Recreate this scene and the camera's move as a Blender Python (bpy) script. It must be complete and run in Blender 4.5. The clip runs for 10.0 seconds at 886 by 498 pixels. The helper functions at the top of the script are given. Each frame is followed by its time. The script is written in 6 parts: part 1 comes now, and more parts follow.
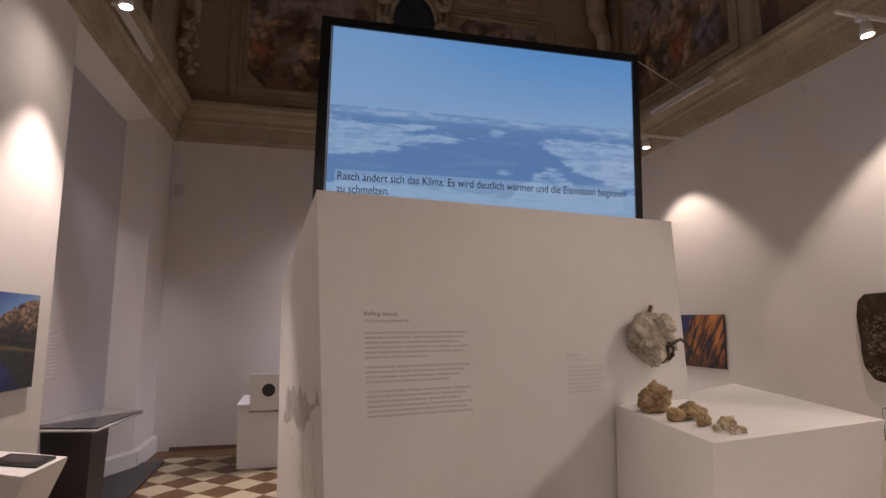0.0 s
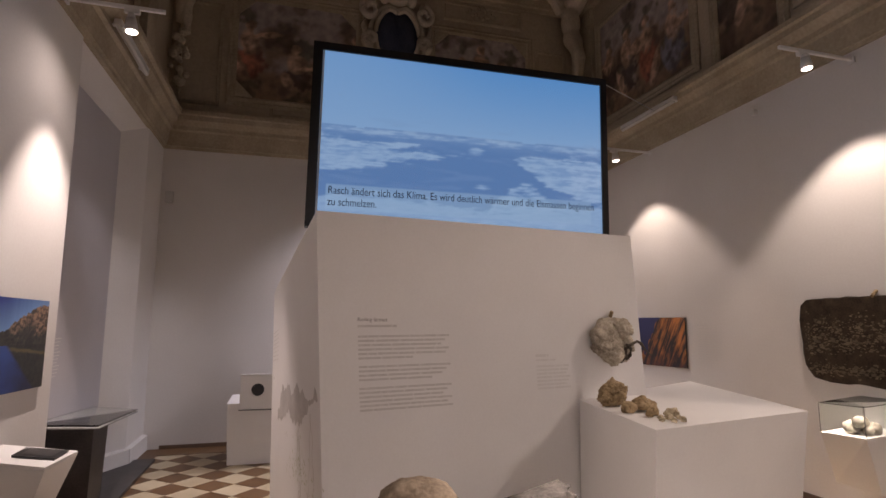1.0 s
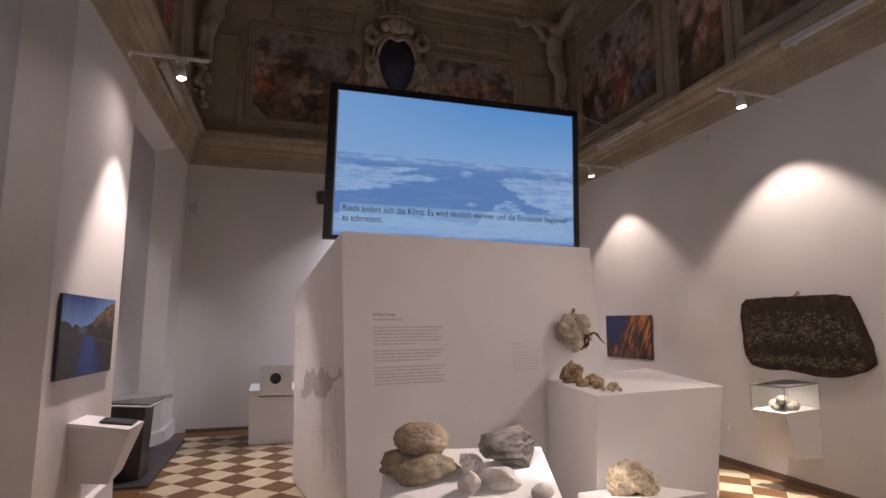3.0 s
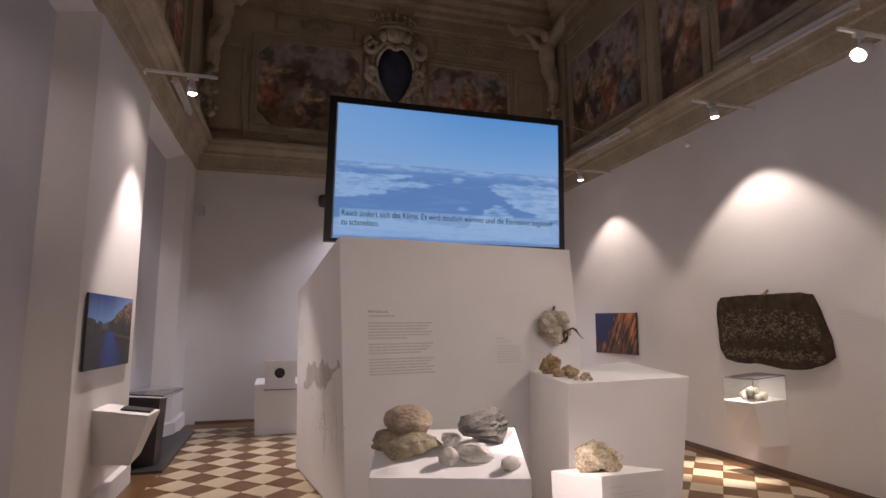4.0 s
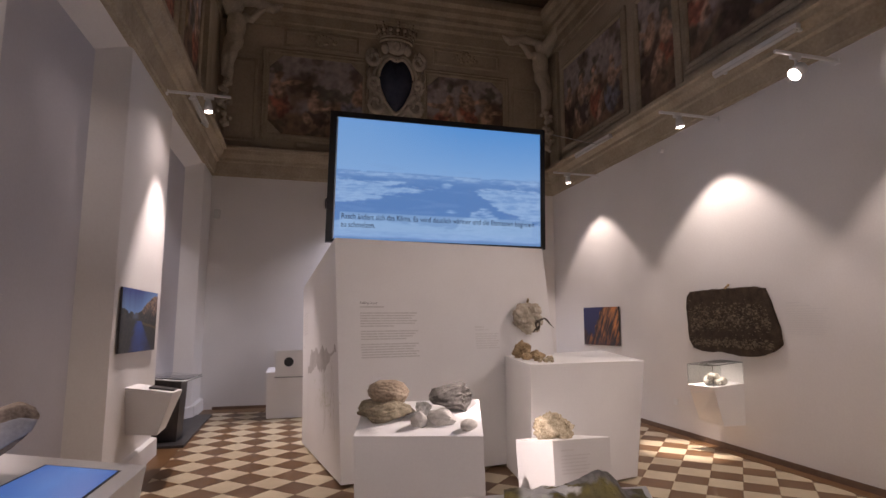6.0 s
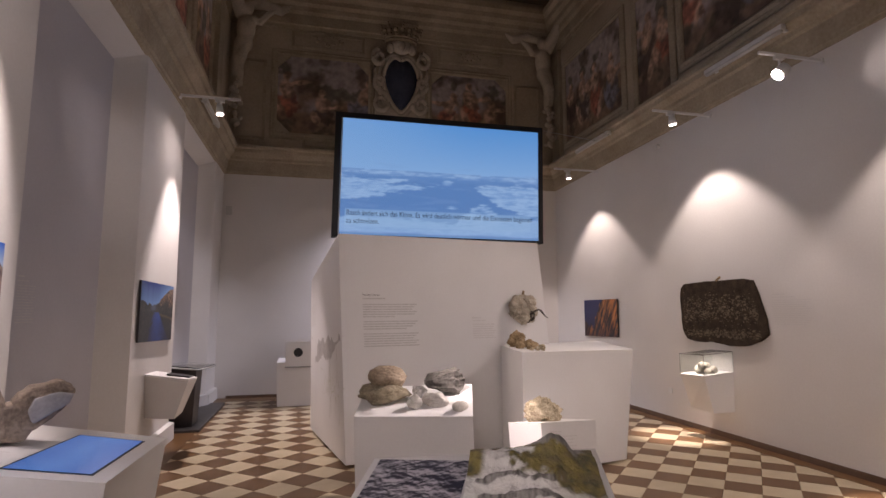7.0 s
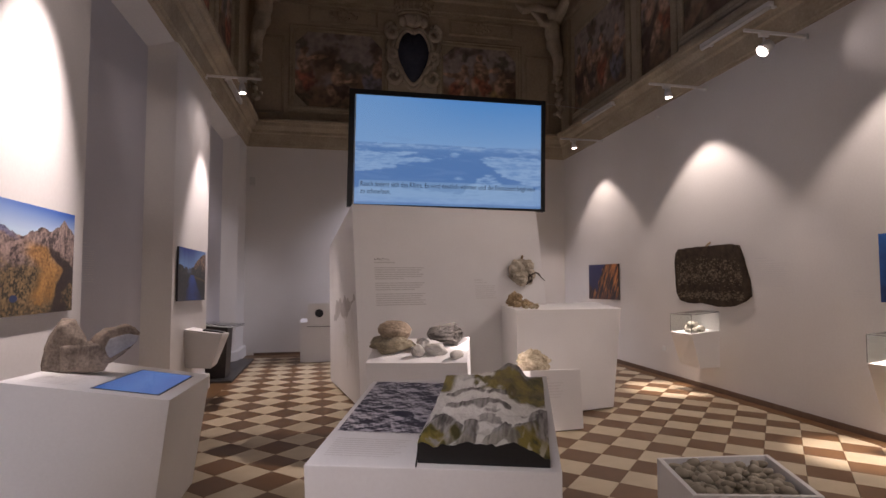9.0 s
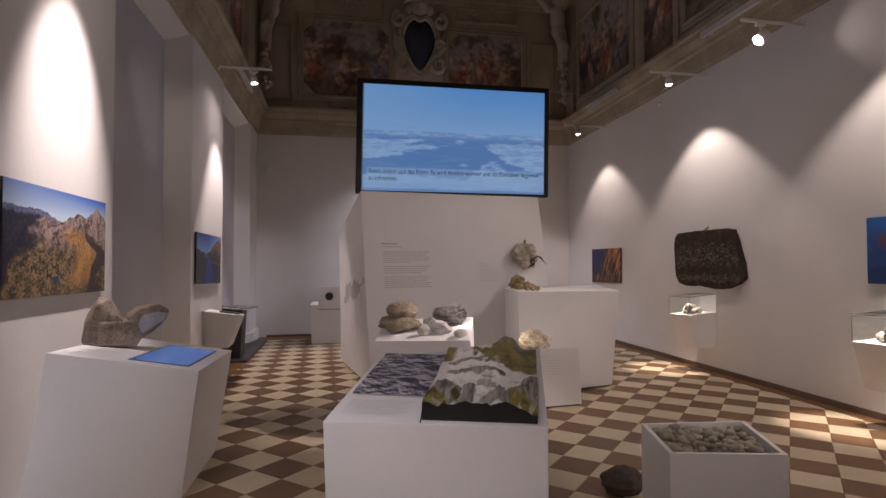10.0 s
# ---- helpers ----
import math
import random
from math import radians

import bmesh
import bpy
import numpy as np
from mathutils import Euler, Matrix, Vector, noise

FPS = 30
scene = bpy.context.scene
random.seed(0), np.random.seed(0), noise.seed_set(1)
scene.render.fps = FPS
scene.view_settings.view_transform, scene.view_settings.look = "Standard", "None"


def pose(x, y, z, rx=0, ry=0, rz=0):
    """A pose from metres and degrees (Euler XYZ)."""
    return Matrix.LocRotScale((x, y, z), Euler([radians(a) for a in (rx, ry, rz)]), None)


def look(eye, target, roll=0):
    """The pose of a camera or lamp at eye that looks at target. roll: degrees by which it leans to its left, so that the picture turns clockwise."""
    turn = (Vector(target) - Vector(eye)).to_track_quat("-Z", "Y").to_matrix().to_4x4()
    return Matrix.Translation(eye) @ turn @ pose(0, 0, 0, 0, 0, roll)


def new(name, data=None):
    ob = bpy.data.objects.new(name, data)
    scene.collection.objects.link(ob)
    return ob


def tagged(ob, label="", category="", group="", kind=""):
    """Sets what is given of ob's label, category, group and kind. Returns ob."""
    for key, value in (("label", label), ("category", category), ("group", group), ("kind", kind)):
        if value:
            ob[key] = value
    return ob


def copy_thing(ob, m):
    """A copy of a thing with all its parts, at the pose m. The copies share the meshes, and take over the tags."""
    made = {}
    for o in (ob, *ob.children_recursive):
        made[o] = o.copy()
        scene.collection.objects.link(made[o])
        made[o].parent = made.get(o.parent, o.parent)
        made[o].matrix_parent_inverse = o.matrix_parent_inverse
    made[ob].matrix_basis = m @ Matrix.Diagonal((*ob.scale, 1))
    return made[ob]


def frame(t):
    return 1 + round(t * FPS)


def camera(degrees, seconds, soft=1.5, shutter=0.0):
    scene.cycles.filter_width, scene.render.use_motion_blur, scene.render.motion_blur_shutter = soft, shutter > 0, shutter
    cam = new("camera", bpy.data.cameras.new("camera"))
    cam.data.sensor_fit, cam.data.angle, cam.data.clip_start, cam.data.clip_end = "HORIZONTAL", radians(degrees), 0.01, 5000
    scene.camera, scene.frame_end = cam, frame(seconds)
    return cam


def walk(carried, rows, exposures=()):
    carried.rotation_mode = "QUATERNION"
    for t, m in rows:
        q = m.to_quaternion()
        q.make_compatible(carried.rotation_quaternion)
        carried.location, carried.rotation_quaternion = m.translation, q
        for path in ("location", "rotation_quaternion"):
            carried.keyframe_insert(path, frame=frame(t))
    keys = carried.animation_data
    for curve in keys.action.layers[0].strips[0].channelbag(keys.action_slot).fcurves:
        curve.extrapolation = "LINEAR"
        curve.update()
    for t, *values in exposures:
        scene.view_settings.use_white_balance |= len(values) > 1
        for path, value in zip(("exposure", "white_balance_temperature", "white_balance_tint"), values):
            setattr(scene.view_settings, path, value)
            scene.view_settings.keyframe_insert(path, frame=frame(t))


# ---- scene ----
cam = camera(78.3, 10.0)
PATH = [
    (0, (-0.015, -0.147, 1.657), (0.455, 1.78, 1.915), 0.2),
    (0.5, (-0.057, -0.304, 1.684), (0.462, 1.61, 1.945), 0.2),
    (1, (-0.132, -0.508, 1.683), (0.41, 1.399, 1.943), 0.2),
    (1.5, (-0.249, -0.736, 1.682), (0.304, 1.168, 1.944), 0.2),
    (2, (-0.338, -0.953, 1.672), (0.224, 0.948, 1.934), 0.2),
    (2.5, (-0.384, -1.168, 1.653), (0.178, 0.733, 1.915), 0.2),
    (4, (-0.389, -1.82, 1.622), (0.16, 0.086, 1.879), 0.1),
    (4.5, (-0.349, -2.006, 1.596), (0.193, -0.098, 1.853), 0.1),
    (5, (-0.332, -2.213, 1.582), (0.198, -0.301, 1.837), 0.1),
    (5.5, (-0.317, -2.376, 1.565), (0.201, -0.461, 1.819), 0.1),
    (7, (-0.229, -2.842, 1.52), (0.233, -0.909, 1.749), 0.0),
    (7.5, (-0.226, -2.996, 1.495), (0.222, -1.058, 1.703), -0.0),
    (8, (-0.189, -3.135, 1.482), (0.243, -1.19, 1.651), -0.0),
    (8.5, (-0.169, -3.263, 1.472), (0.245, -1.31, 1.606), -0.0),
    (9, (-0.181, -3.412, 1.477), (0.211, -1.454, 1.584), -0.0),
    (9.5, (-0.204, -3.551, 1.467), (0.174, -1.589, 1.55), -0.1),
    (10, (-0.204, -3.668, 1.457), (0.161, -1.702, 1.51), -0.1),
]
walk(cam, [(t, look(eye, target, roll)) for t, eye, target, roll in PATH], exposures=[(0, -0.19, 7350, 24), (2.5, -0.12, 7000, 24), (5.5, 0.02, 6800, 24), (7.5, 0.02, 6800, 24), (9, -0.27, 6800, 24), (10, -0.37, 6800, 24)])

# ---- world and light ----
world = bpy.data.worlds.new("world")
scene.world = world
world.use_nodes = True
world.node_tree.nodes["Background"].inputs[0].default_value = (0.02, 0.02, 0.022, 1)
world.node_tree.nodes["Background"].inputs[1].default_value = 0.3

WARM = (1.0, 0.92, 0.815)
MILD = (1.0, 0.93, 0.88)


def spot(eye, target, watts, half_angle, blend=0.15, size=0.03, colour=WARM):
    """A spotlight inside one of the lamps, those known and those added."""
    data = bpy.data.lights.new("spotlight", "SPOT")
    data.energy, data.color = watts, colour
    data.spot_size, data.spot_blend, data.shadow_soft_size = radians(2 * half_angle), blend, size
    ob = new("spotlight", data)
    ob.matrix_world = look(eye, target)
    return ob


EAST, WEST, NORTH, SOUTH = 4.71, -1.87, 7.6, -6.4
LAMP_Z = 3.84
# wall washers on the east side: a wide sharp-edged cone and a narrow hot core, pointing down
# the last one is added out of view, for more bounce light
WASHERS = (5.82, 2.94, 0.16, -2.6)
for y, gain in zip(WASHERS, (0.78, 1.0, 1.0, 1.0)):
    spot((4.13, y, LAMP_Z), (4.131, y, 0), 122 * gain, 48.2, 0.34)
    spot((4.13, y, LAMP_Z), (4.20, y + 0.28, 0), 1500 * gain, 9.5, 0.8)
# the lamp that is turned into the room, onto the stones
COOL = (0.88, 0.92, 1.0)
spot((4.14, 1.37, 3.80), (1.0, 1.9, 0.9), 145, 28, 0.6, 0.05, WARM)
spot((4.14, 1.37, 3.80), (0.80, 1.42, 0.80), 1000, 8.5, 0.75, 0.06, MILD)
# west side: the pier with the lake picture, the pier with the mountain picture
spot((-1.38, 3.95, LAMP_Z), (-1.40, 4.16, 0), 330, 34, 0.55, 0.03, MILD)
spot((-1.38, 3.95, LAMP_Z), (-1.60, 3.50, 0), 22, 76, 1.0, 0.04, MILD)
spot((-1.15, 0.02, LAMP_Z), (-2.85, -0.03, 0), 610, 21.5, 1.0, 0.04, MILD)
spot((-1.15, 0.02, LAMP_Z), (-1.50, 0.0, 0), 13, 76, 1.0, 0.04, MILD)
# narrow beam added to brighten the small plinth's left face
spot((-1.15, 0.02, LAMP_Z), (1.56, 1.72, 0.34), 1500, 4.6, 0.6, 0.03, MILD)
# a beam added at the same lamp to brighten the niche's far reveal
spot((-1.15, 0.02, LAMP_Z), (-1.98, 2.75, 2.75), 42, 15, 1.0, 0.05, MILD)
# added fill beams: onto the large box, and from behind onto the rock's plinth
spot((-1.15, 0.02, LAMP_Z), (2.0, 2.2, 0.45), 230, 11, 1.0, 0.05, WARM)
spot((-1.38, -3.2, LAMP_Z), (-1.45, -0.55, 0.35), 330, 13, 1.0, 0.05, COOL)
# the hot lamp's spill on the wall beside it
spot((4.26, 1.33, 3.82), (4.72, 0.15, 3.70), 10, 34, 1.0, 0.04, MILD)
# unseen end-wall washers added behind the screen; west lamp spill on the far reveal
for x in (1.2, 2.5):
    spot((x, 7.05, LAMP_Z), (x - 0.25, 7.05, 0), 250, 58, 0.8, 0.05, (0.80, 0.87, 1.0))
spot((-1.38, 3.95, LAMP_Z), (-1.96, 6.72, 1.75), 90, 15, 1.0, 0.04, COOL)
# fill lamps added in the unseen south end of the room, behind the camera
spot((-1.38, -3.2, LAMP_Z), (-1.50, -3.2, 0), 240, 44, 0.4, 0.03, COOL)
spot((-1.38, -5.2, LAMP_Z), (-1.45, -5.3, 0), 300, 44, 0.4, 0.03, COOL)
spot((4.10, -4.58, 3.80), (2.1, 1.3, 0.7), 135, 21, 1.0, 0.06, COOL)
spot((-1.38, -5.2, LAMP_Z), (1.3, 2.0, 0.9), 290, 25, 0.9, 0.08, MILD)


# ---- materials ----
def lin(r, g, b):
    """Linear colour from 0..255 values."""
    return tuple(((v / 255 + 0.055) / 1.055) ** 2.4 if v > 10 else v / 255 / 12.92 for v in (r, g, b))


def mk(name, a, b, scale=6.0, fine=60.0, rough=0.6, bump=0.1, metal=0.0, spec=0.5, mix=0.5, per_object=0.0, distance=0.01):
    """A surface of two tones, varied at a coarse and a fine scale, with fine relief."""
    m = bpy.data.materials.new(name)
    m.use_nodes = True
    nt = m.node_tree
    n, l = nt.nodes, nt.links
    bsdf = n["Principled BSDF"]
    co = n.new("ShaderNodeTexCoord")
    big, small = n.new("ShaderNodeTexNoise"), n.new("ShaderNodeTexNoise")
    big.inputs["Scale"].default_value, big.inputs["Detail"].default_value = scale, 4
    small.inputs["Scale"].default_value, small.inputs["Detail"].default_value = fine, 3
    l.new(co.outputs["Object"], big.inputs["Vector"])
    l.new(co.outputs["Object"], small.inputs["Vector"])
    add = n.new("ShaderNodeMath")
    add.operation = "MULTIPLY_ADD"
    add.inputs[1].default_value = 0.6
    l.new(big.outputs["Fac"], add.inputs[0])
    half = n.new("ShaderNodeMath")
    half.operation = "MULTIPLY"
    half.inputs[1].default_value = 0.4
    l.new(small.outputs["Fac"], half.inputs[0])
    l.new(half.outputs[0], add.inputs[2])
    ramp = n.new("ShaderNodeMapRange")
    ramp.inputs["From Min"].default_value, ramp.inputs["From Max"].default_value = 0.5 - mix * 0.4, 0.5 + mix * 0.4
    l.new(add.outputs[0], ramp.inputs["Value"])
    fac = ramp.outputs[0]
    if per_object:
        info = n.new("ShaderNodeObjectInfo")
        geo = n.new("ShaderNodeNewGeometry")
        s = n.new("ShaderNodeMath")
        s.operation = "ADD"
        l.new(info.outputs["Random"], s.inputs[0])
        l.new(geo.outputs["Random Per Island"], s.inputs[1])
        fr = n.new("ShaderNodeMath")
        fr.operation = "FRACT"
        l.new(s.outputs[0], fr.inputs[0])
        mixer = n.new("ShaderNodeMix")
        mixer.inputs[0].default_value = per_object
        l.new(fac, mixer.inputs[2])
        l.new(fr.outputs[0], mixer.inputs[3])
        fac = mixer.outputs[0]
    col = n.new("ShaderNodeMix")
    col.data_type = "RGBA"
    l.new(fac, col.inputs[0])
    col.inputs[6].default_value, col.inputs[7].default_value = (*a, 1), (*b, 1)
    l.new(col.outputs[2], bsdf.inputs["Base Color"])
    bsdf.inputs["Roughness"].default_value = rough
    bsdf.inputs["Metallic"].default_value = metal
    bsdf.inputs["Specular IOR Level"].default_value = spec
    if bump:
        bp = n.new("ShaderNodeBump")
        bp.inputs["Strength"].default_value, bp.inputs["Distance"].default_value = bump, distance
        l.new(add.outputs[0], bp.inputs["Height"])
        l.new(bp.outputs[0], bsdf.inputs["Normal"])
    return m


def mk_print(name, rough=0.45, emit=0.0, bump=0.0):
    """A surface whose colours are the print laid on its points."""
    m = bpy.data.materials.new(name)
    m.use_nodes = True
    n, l = m.node_tree.nodes, m.node_tree.links
    bsdf = n["Principled BSDF"]
    at = n.new("ShaderNodeAttribute")
    at.attribute_name = "Col"
    l.new(at.outputs["Color"], bsdf.inputs["Base Color"])
    bsdf.inputs["Roughness"].default_value = rough
    if emit:
        bsdf.inputs["Base Color"].default_value = (0.01, 0.01, 0.01, 1)
        l.remove(bsdf.inputs["Base Color"].links[0])
        l.new(at.outputs["Color"], bsdf.inputs["Emission Color"])
        bsdf.inputs["Emission Strength"].default_value = emit
    if bump:
        co, nz, bp = n.new("ShaderNodeTexCoord"), n.new("ShaderNodeTexNoise"), n.new("ShaderNodeBump")
        nz.inputs["Scale"].default_value, nz.inputs["Detail"].default_value = 90, 4
        l.new(co.outputs["Object"], nz.inputs["Vector"])
        l.new(nz.outputs["Fac"], bp.inputs["Height"])
        bp.inputs["Strength"].default_value, bp.inputs["Distance"].default_value = bump, 0.01
        l.new(bp.outputs[0], bsdf.inputs["Normal"])
    return m


def mk_glow(name, colour, strength):
    m = bpy.data.materials.new(name)
    m.use_nodes = True
    b = m.node_tree.nodes["Principled BSDF"]
    b.inputs["Base Color"].default_value = (0.02, 0.02, 0.02, 1)
    b.inputs["Emission Color"].default_value = (*colour, 1)
    b.inputs["Emission Strength"].default_value = strength
    return m


def mk_glass(name):
    m = bpy.data.materials.new(name)
    m.use_nodes = True
    b = m.node_tree.nodes["Principled BSDF"]
    b.inputs["Base Color"].default_value = (0.93, 0.97, 0.96, 1)
    b.inputs["Roughness"].default_value = 0.02
    b.inputs["Transmission Weight"].default_value = 1.0
    b.inputs["IOR"].default_value = 1.45
    return m


M_WALL = mk("wall_paint", (0.70, 0.67, 0.65), (0.77, 0.745, 0.725), 1.2, 45, 0.85, 0.06, spec=0.25)
M_PANEL = mk("lilac_grey_panel", (0.51, 0.49, 0.52), (0.58, 0.56, 0.59), 1.0, 40, 0.8, 0.05, spec=0.25)
M_BOARD = mk("board_paint", (0.74, 0.72, 0.71), (0.80, 0.785, 0.775), 2.0, 70, 0.55, 0.04, spec=0.35)
M_LIGHT_TILE = mk("cream_tile", (0.39, 0.31, 0.20), (0.61, 0.515, 0.365), 5, 70, 0.42, 0.08, per_object=0.35, mix=0.8)
M_DARK_TILE = mk("brown_tile", (0.095, 0.046, 0.018), (0.195, 0.10, 0.041), 5, 70, 0.40, 0.08, per_object=0.35, mix=0.8)
M_GROUT = mk("grout", (0.07, 0.055, 0.04), (0.13, 0.10, 0.08), 12, 90, 0.9, 0.1)
M_BASEBOARD = mk("brown_baseboard", (0.13, 0.08, 0.055), (0.20, 0.13, 0.09), 6, 80, 0.6, 0.06)
M_STUCCO = mk("stucco", (0.28, 0.225, 0.155), (0.53, 0.45, 0.335), 2.2, 30, 0.85, 0.25, mix=0.6)
M_STUCCO_WALL = mk("aged_plaster", (0.335, 0.275, 0.20), (0.56, 0.47, 0.36), 1.3, 24, 0.9, 0.2, mix=0.7)
M_STATUE = mk("pale_stucco", (0.42, 0.365, 0.29), (0.66, 0.585, 0.48), 5, 40, 0.8, 0.25)
M_SHIELD = mk("dark_blue_shield", (0.028, 0.036, 0.07), (0.075, 0.088, 0.14), 4, 40, 0.6, 0.1)
M_CEILING = mk("dark_painted_ceiling", (0.07, 0.055, 0.045), (0.24, 0.17, 0.12), 1.6, 9, 0.9, 0.1, mix=0.9)
M_BLACK = mk("black_casing", (0.006, 0.006, 0.007), (0.014, 0.014, 0.016), 8, 90, 0.45, 0.04)
M_STEEL = mk("dark_steel", (0.055, 0.05, 0.05), (0.11, 0.10, 0.10), 4, 70, 0.42, 0.05, metal=0.6)
M_WHITE_METAL = mk("white_enamel", (0.70, 0.69, 0.68), (0.78, 0.77, 0.76), 5, 90, 0.4, 0.02)
M_INK = mk("grey_lettering", (0.53, 0.505, 0.49), (0.66, 0.635, 0.62), 30, 200, 0.7, 0.0)
M_PALE_INK = mk("pale_lettering", (0.66, 0.635, 0.62), (0.72, 0.70, 0.685), 30, 200, 0.7, 0.0)
M_DARK_INK = mk("dark_lettering", (0.16, 0.14, 0.135), (0.20, 0.18, 0.17), 30, 200, 0.7, 0.0)
M_SUBTITLE = mk("subtitle_ink", (0.02, 0.05, 0.12), (0.03, 0.06, 0.13), 30, 200, 0.7, 0.0)
M_GLASS = mk_glass("clear_glass")
M_LAMP = mk_glow("lamp_disc", (1.0, 0.9, 0.78), 14)
M_LAMP_HOT = mk_glow("lamp_disc_hot", (1.0, 0.95, 0.88), 60)
M_UNDER = mk("grey_panel", (0.17, 0.17, 0.165), (0.25, 0.25, 0.24), 4, 60, 0.5, 0.03)
M_TUBE = mk("unlit_tube", (0.55, 0.54, 0.52), (0.63, 0.62, 0.60), 8, 80, 0.35, 0.0)
M_TAN_ROCK = mk("tan_rock", (0.19, 0.14, 0.095), (0.44, 0.345, 0.25), 9, 60, 0.85, 0.5, mix=0.38)
M_OLIVE_ROCK = mk("olive_rock", (0.13, 0.105, 0.065), (0.36, 0.30, 0.205), 9, 60, 0.85, 0.5, mix=0.38)
M_SLATE = mk("dark_slate", (0.035, 0.031, 0.028), (0.155, 0.14, 0.125), 8, 55, 0.75, 0.8, mix=0.4, spec=0.3)
M_WHITE_ROCK = mk("white_pebble", (0.40, 0.37, 0.33), (0.66, 0.625, 0.575), 12, 80, 0.75, 0.25, mix=0.38)
M_NODULE = mk("pale_nodule", (0.20, 0.175, 0.14), (0.50, 0.46, 0.39), 18, 80, 0.7, 0.4, mix=0.45)
M_CREAM_ROCK = mk("cream_limestone", (0.19, 0.14, 0.08), (0.66, 0.565, 0.41), 16, 80, 0.9, 0.9, mix=0.32)
M_BROWN_ROCK = mk("ochre_rock", (0.12, 0.075, 0.032), (0.48, 0.345, 0.20), 14, 80, 0.85, 0.6, mix=0.38)
M_GREY_ROCK = mk("grey_brown_rock", (0.13, 0.10, 0.08), (0.40, 0.325, 0.265), 8, 60, 0.85, 0.8, mix=0.38)
M_CUT = mk("cut_blue_grey_face", (0.30, 0.30, 0.33), (0.48, 0.48, 0.51), 8, 60, 0.5, 0.2)
M_FOSSIL = mk("fossil_matrix", (0.26, 0.215, 0.16), (0.60, 0.53, 0.43), 12, 70, 0.9, 0.7, mix=0.38)
M_BRANCH = mk("dark_bone", (0.03, 0.022, 0.016), (0.09, 0.065, 0.045), 20, 90, 0.7, 0.4)
M_PEBBLE = mk("river_pebble", (0.19, 0.16, 0.115), (0.46, 0.405, 0.32), 9, 70, 0.7, 0.3, mix=0.7, per_object=0.55)
M_DARK_STONE = mk("dark_brown_stone", (0.03, 0.022, 0.017), (0.085, 0.06, 0.045), 8, 60, 0.8, 0.6, mix=0.38)
M_SLAB = mk("dark_breccia", (0.018, 0.012, 0.008), (0.085, 0.058, 0.038), 11, 70, 0.82, 0.5, mix=0.42, spec=0.2)
M_SLAB_CLAST = mk("breccia_clast", (0.05, 0.038, 0.022), (0.27, 0.205, 0.13), 30, 120, 0.6, 0.4, per_object=0.6, mix=0.7)
M_ROOT = mk("brown_root_print", (0.24, 0.20, 0.165), (0.58, 0.53, 0.48), 3, 12, 0.7, 0.05)
M_MOSS = mk("olive_print", (0.34, 0.34, 0.22), (0.56, 0.55, 0.42), 6, 30, 0.7, 0.05)
M_STAIN = mk("grey_relief_print", (0.40, 0.375, 0.36), (0.56, 0.53, 0.51), 5, 40, 0.7, 0.1)
M_CRYSTAL = mk("pale_crystal", (0.50, 0.48, 0.45), (0.90, 0.88, 0.85), 40, 120, 0.15, 0.8, mix=0.3)
M_PRINT = mk_print("photo_print")
M_FRESCO = mk_print("fresco_paint", 0.85, 0.0, 0.25)
M_TERRAIN = mk_print("painted_terrain", 0.8, 0.0, 0.5)
M_SCREEN = mk_print("screen_picture", 0.25, 0.78)
M_TABLET = mk_print("tablet_picture", 0.2, 0.72)


# ---- building helpers ----
BASE = {}


def mesh_of(name, bm, mat, base=(0, 0, 0), smooth=False):
    bmesh.ops.translate(bm, verts=bm.verts[:], vec=-Vector(base))
    bm.normal_update()
    if smooth:
        for f in bm.faces:
            f.smooth = True
    me = bpy.data.meshes.new(name)
    bm.to_mesh(me)
    bm.free()
    for one in (mat if isinstance(mat, (list, tuple)) else (mat,)):
        me.materials.append(one)
    return me


def thing(name, label, category, base, bm=None, mat=None, group="", kind="", smooth=False):
    """A top-level thing: one mesh with its origin at base, or an Empty there."""
    ob = new(name, mesh_of(name, bm, mat, base, smooth) if bm is not None else None)
    ob.location = base
    BASE[ob.name] = Vector(base)
    if bm is None:
        ob.empty_display_size = 0.1
    return tagged(ob, label, category, group, kind)


def part(name, bm, mat, parent, label="", smooth=False):
    """A mesh of its own under a thing or a part; bm is in world coordinates."""
    base = BASE[parent.name]
    ob = new(name, mesh_of(name, bm, mat, base, smooth))
    ob.parent = parent
    BASE[ob.name] = base
    return tagged(ob, label)


def structure(name, label, category, bm, mat, smooth=False):
    return thing(name, label, category, (0, 0, 0), bm, mat, kind="structure", smooth=smooth)


def add_hexa(bm, bottom, top):
    """A block between two rings of four corners, both counter-clockwise from above."""
    b = [bm.verts.new(p) for p in bottom]
    t = [bm.verts.new(p) for p in top]
    bm.faces.new(b[::-1])
    bm.faces.new(t)
    for i in range(4):
        j = (i + 1) % 4
        bm.faces.new((b[i], b[j], t[j], t[i]))
    return b + t


def hexa(bottom, top, bevel=0.004, cuts=0):
    bm = bmesh.new()
    add_hexa(bm, bottom, top)
    bmesh.ops.recalc_face_normals(bm, faces=bm.faces[:])
    if cuts:
        bmesh.ops.subdivide_edges(bm, edges=bm.edges[:], cuts=cuts, use_grid_fill=True)
        return bm
    if bevel:
        bmesh.ops.bevel(bm, geom=bm.edges[:], offset=bevel, segments=2, affect="EDGES", profile=0.6)
    return bm


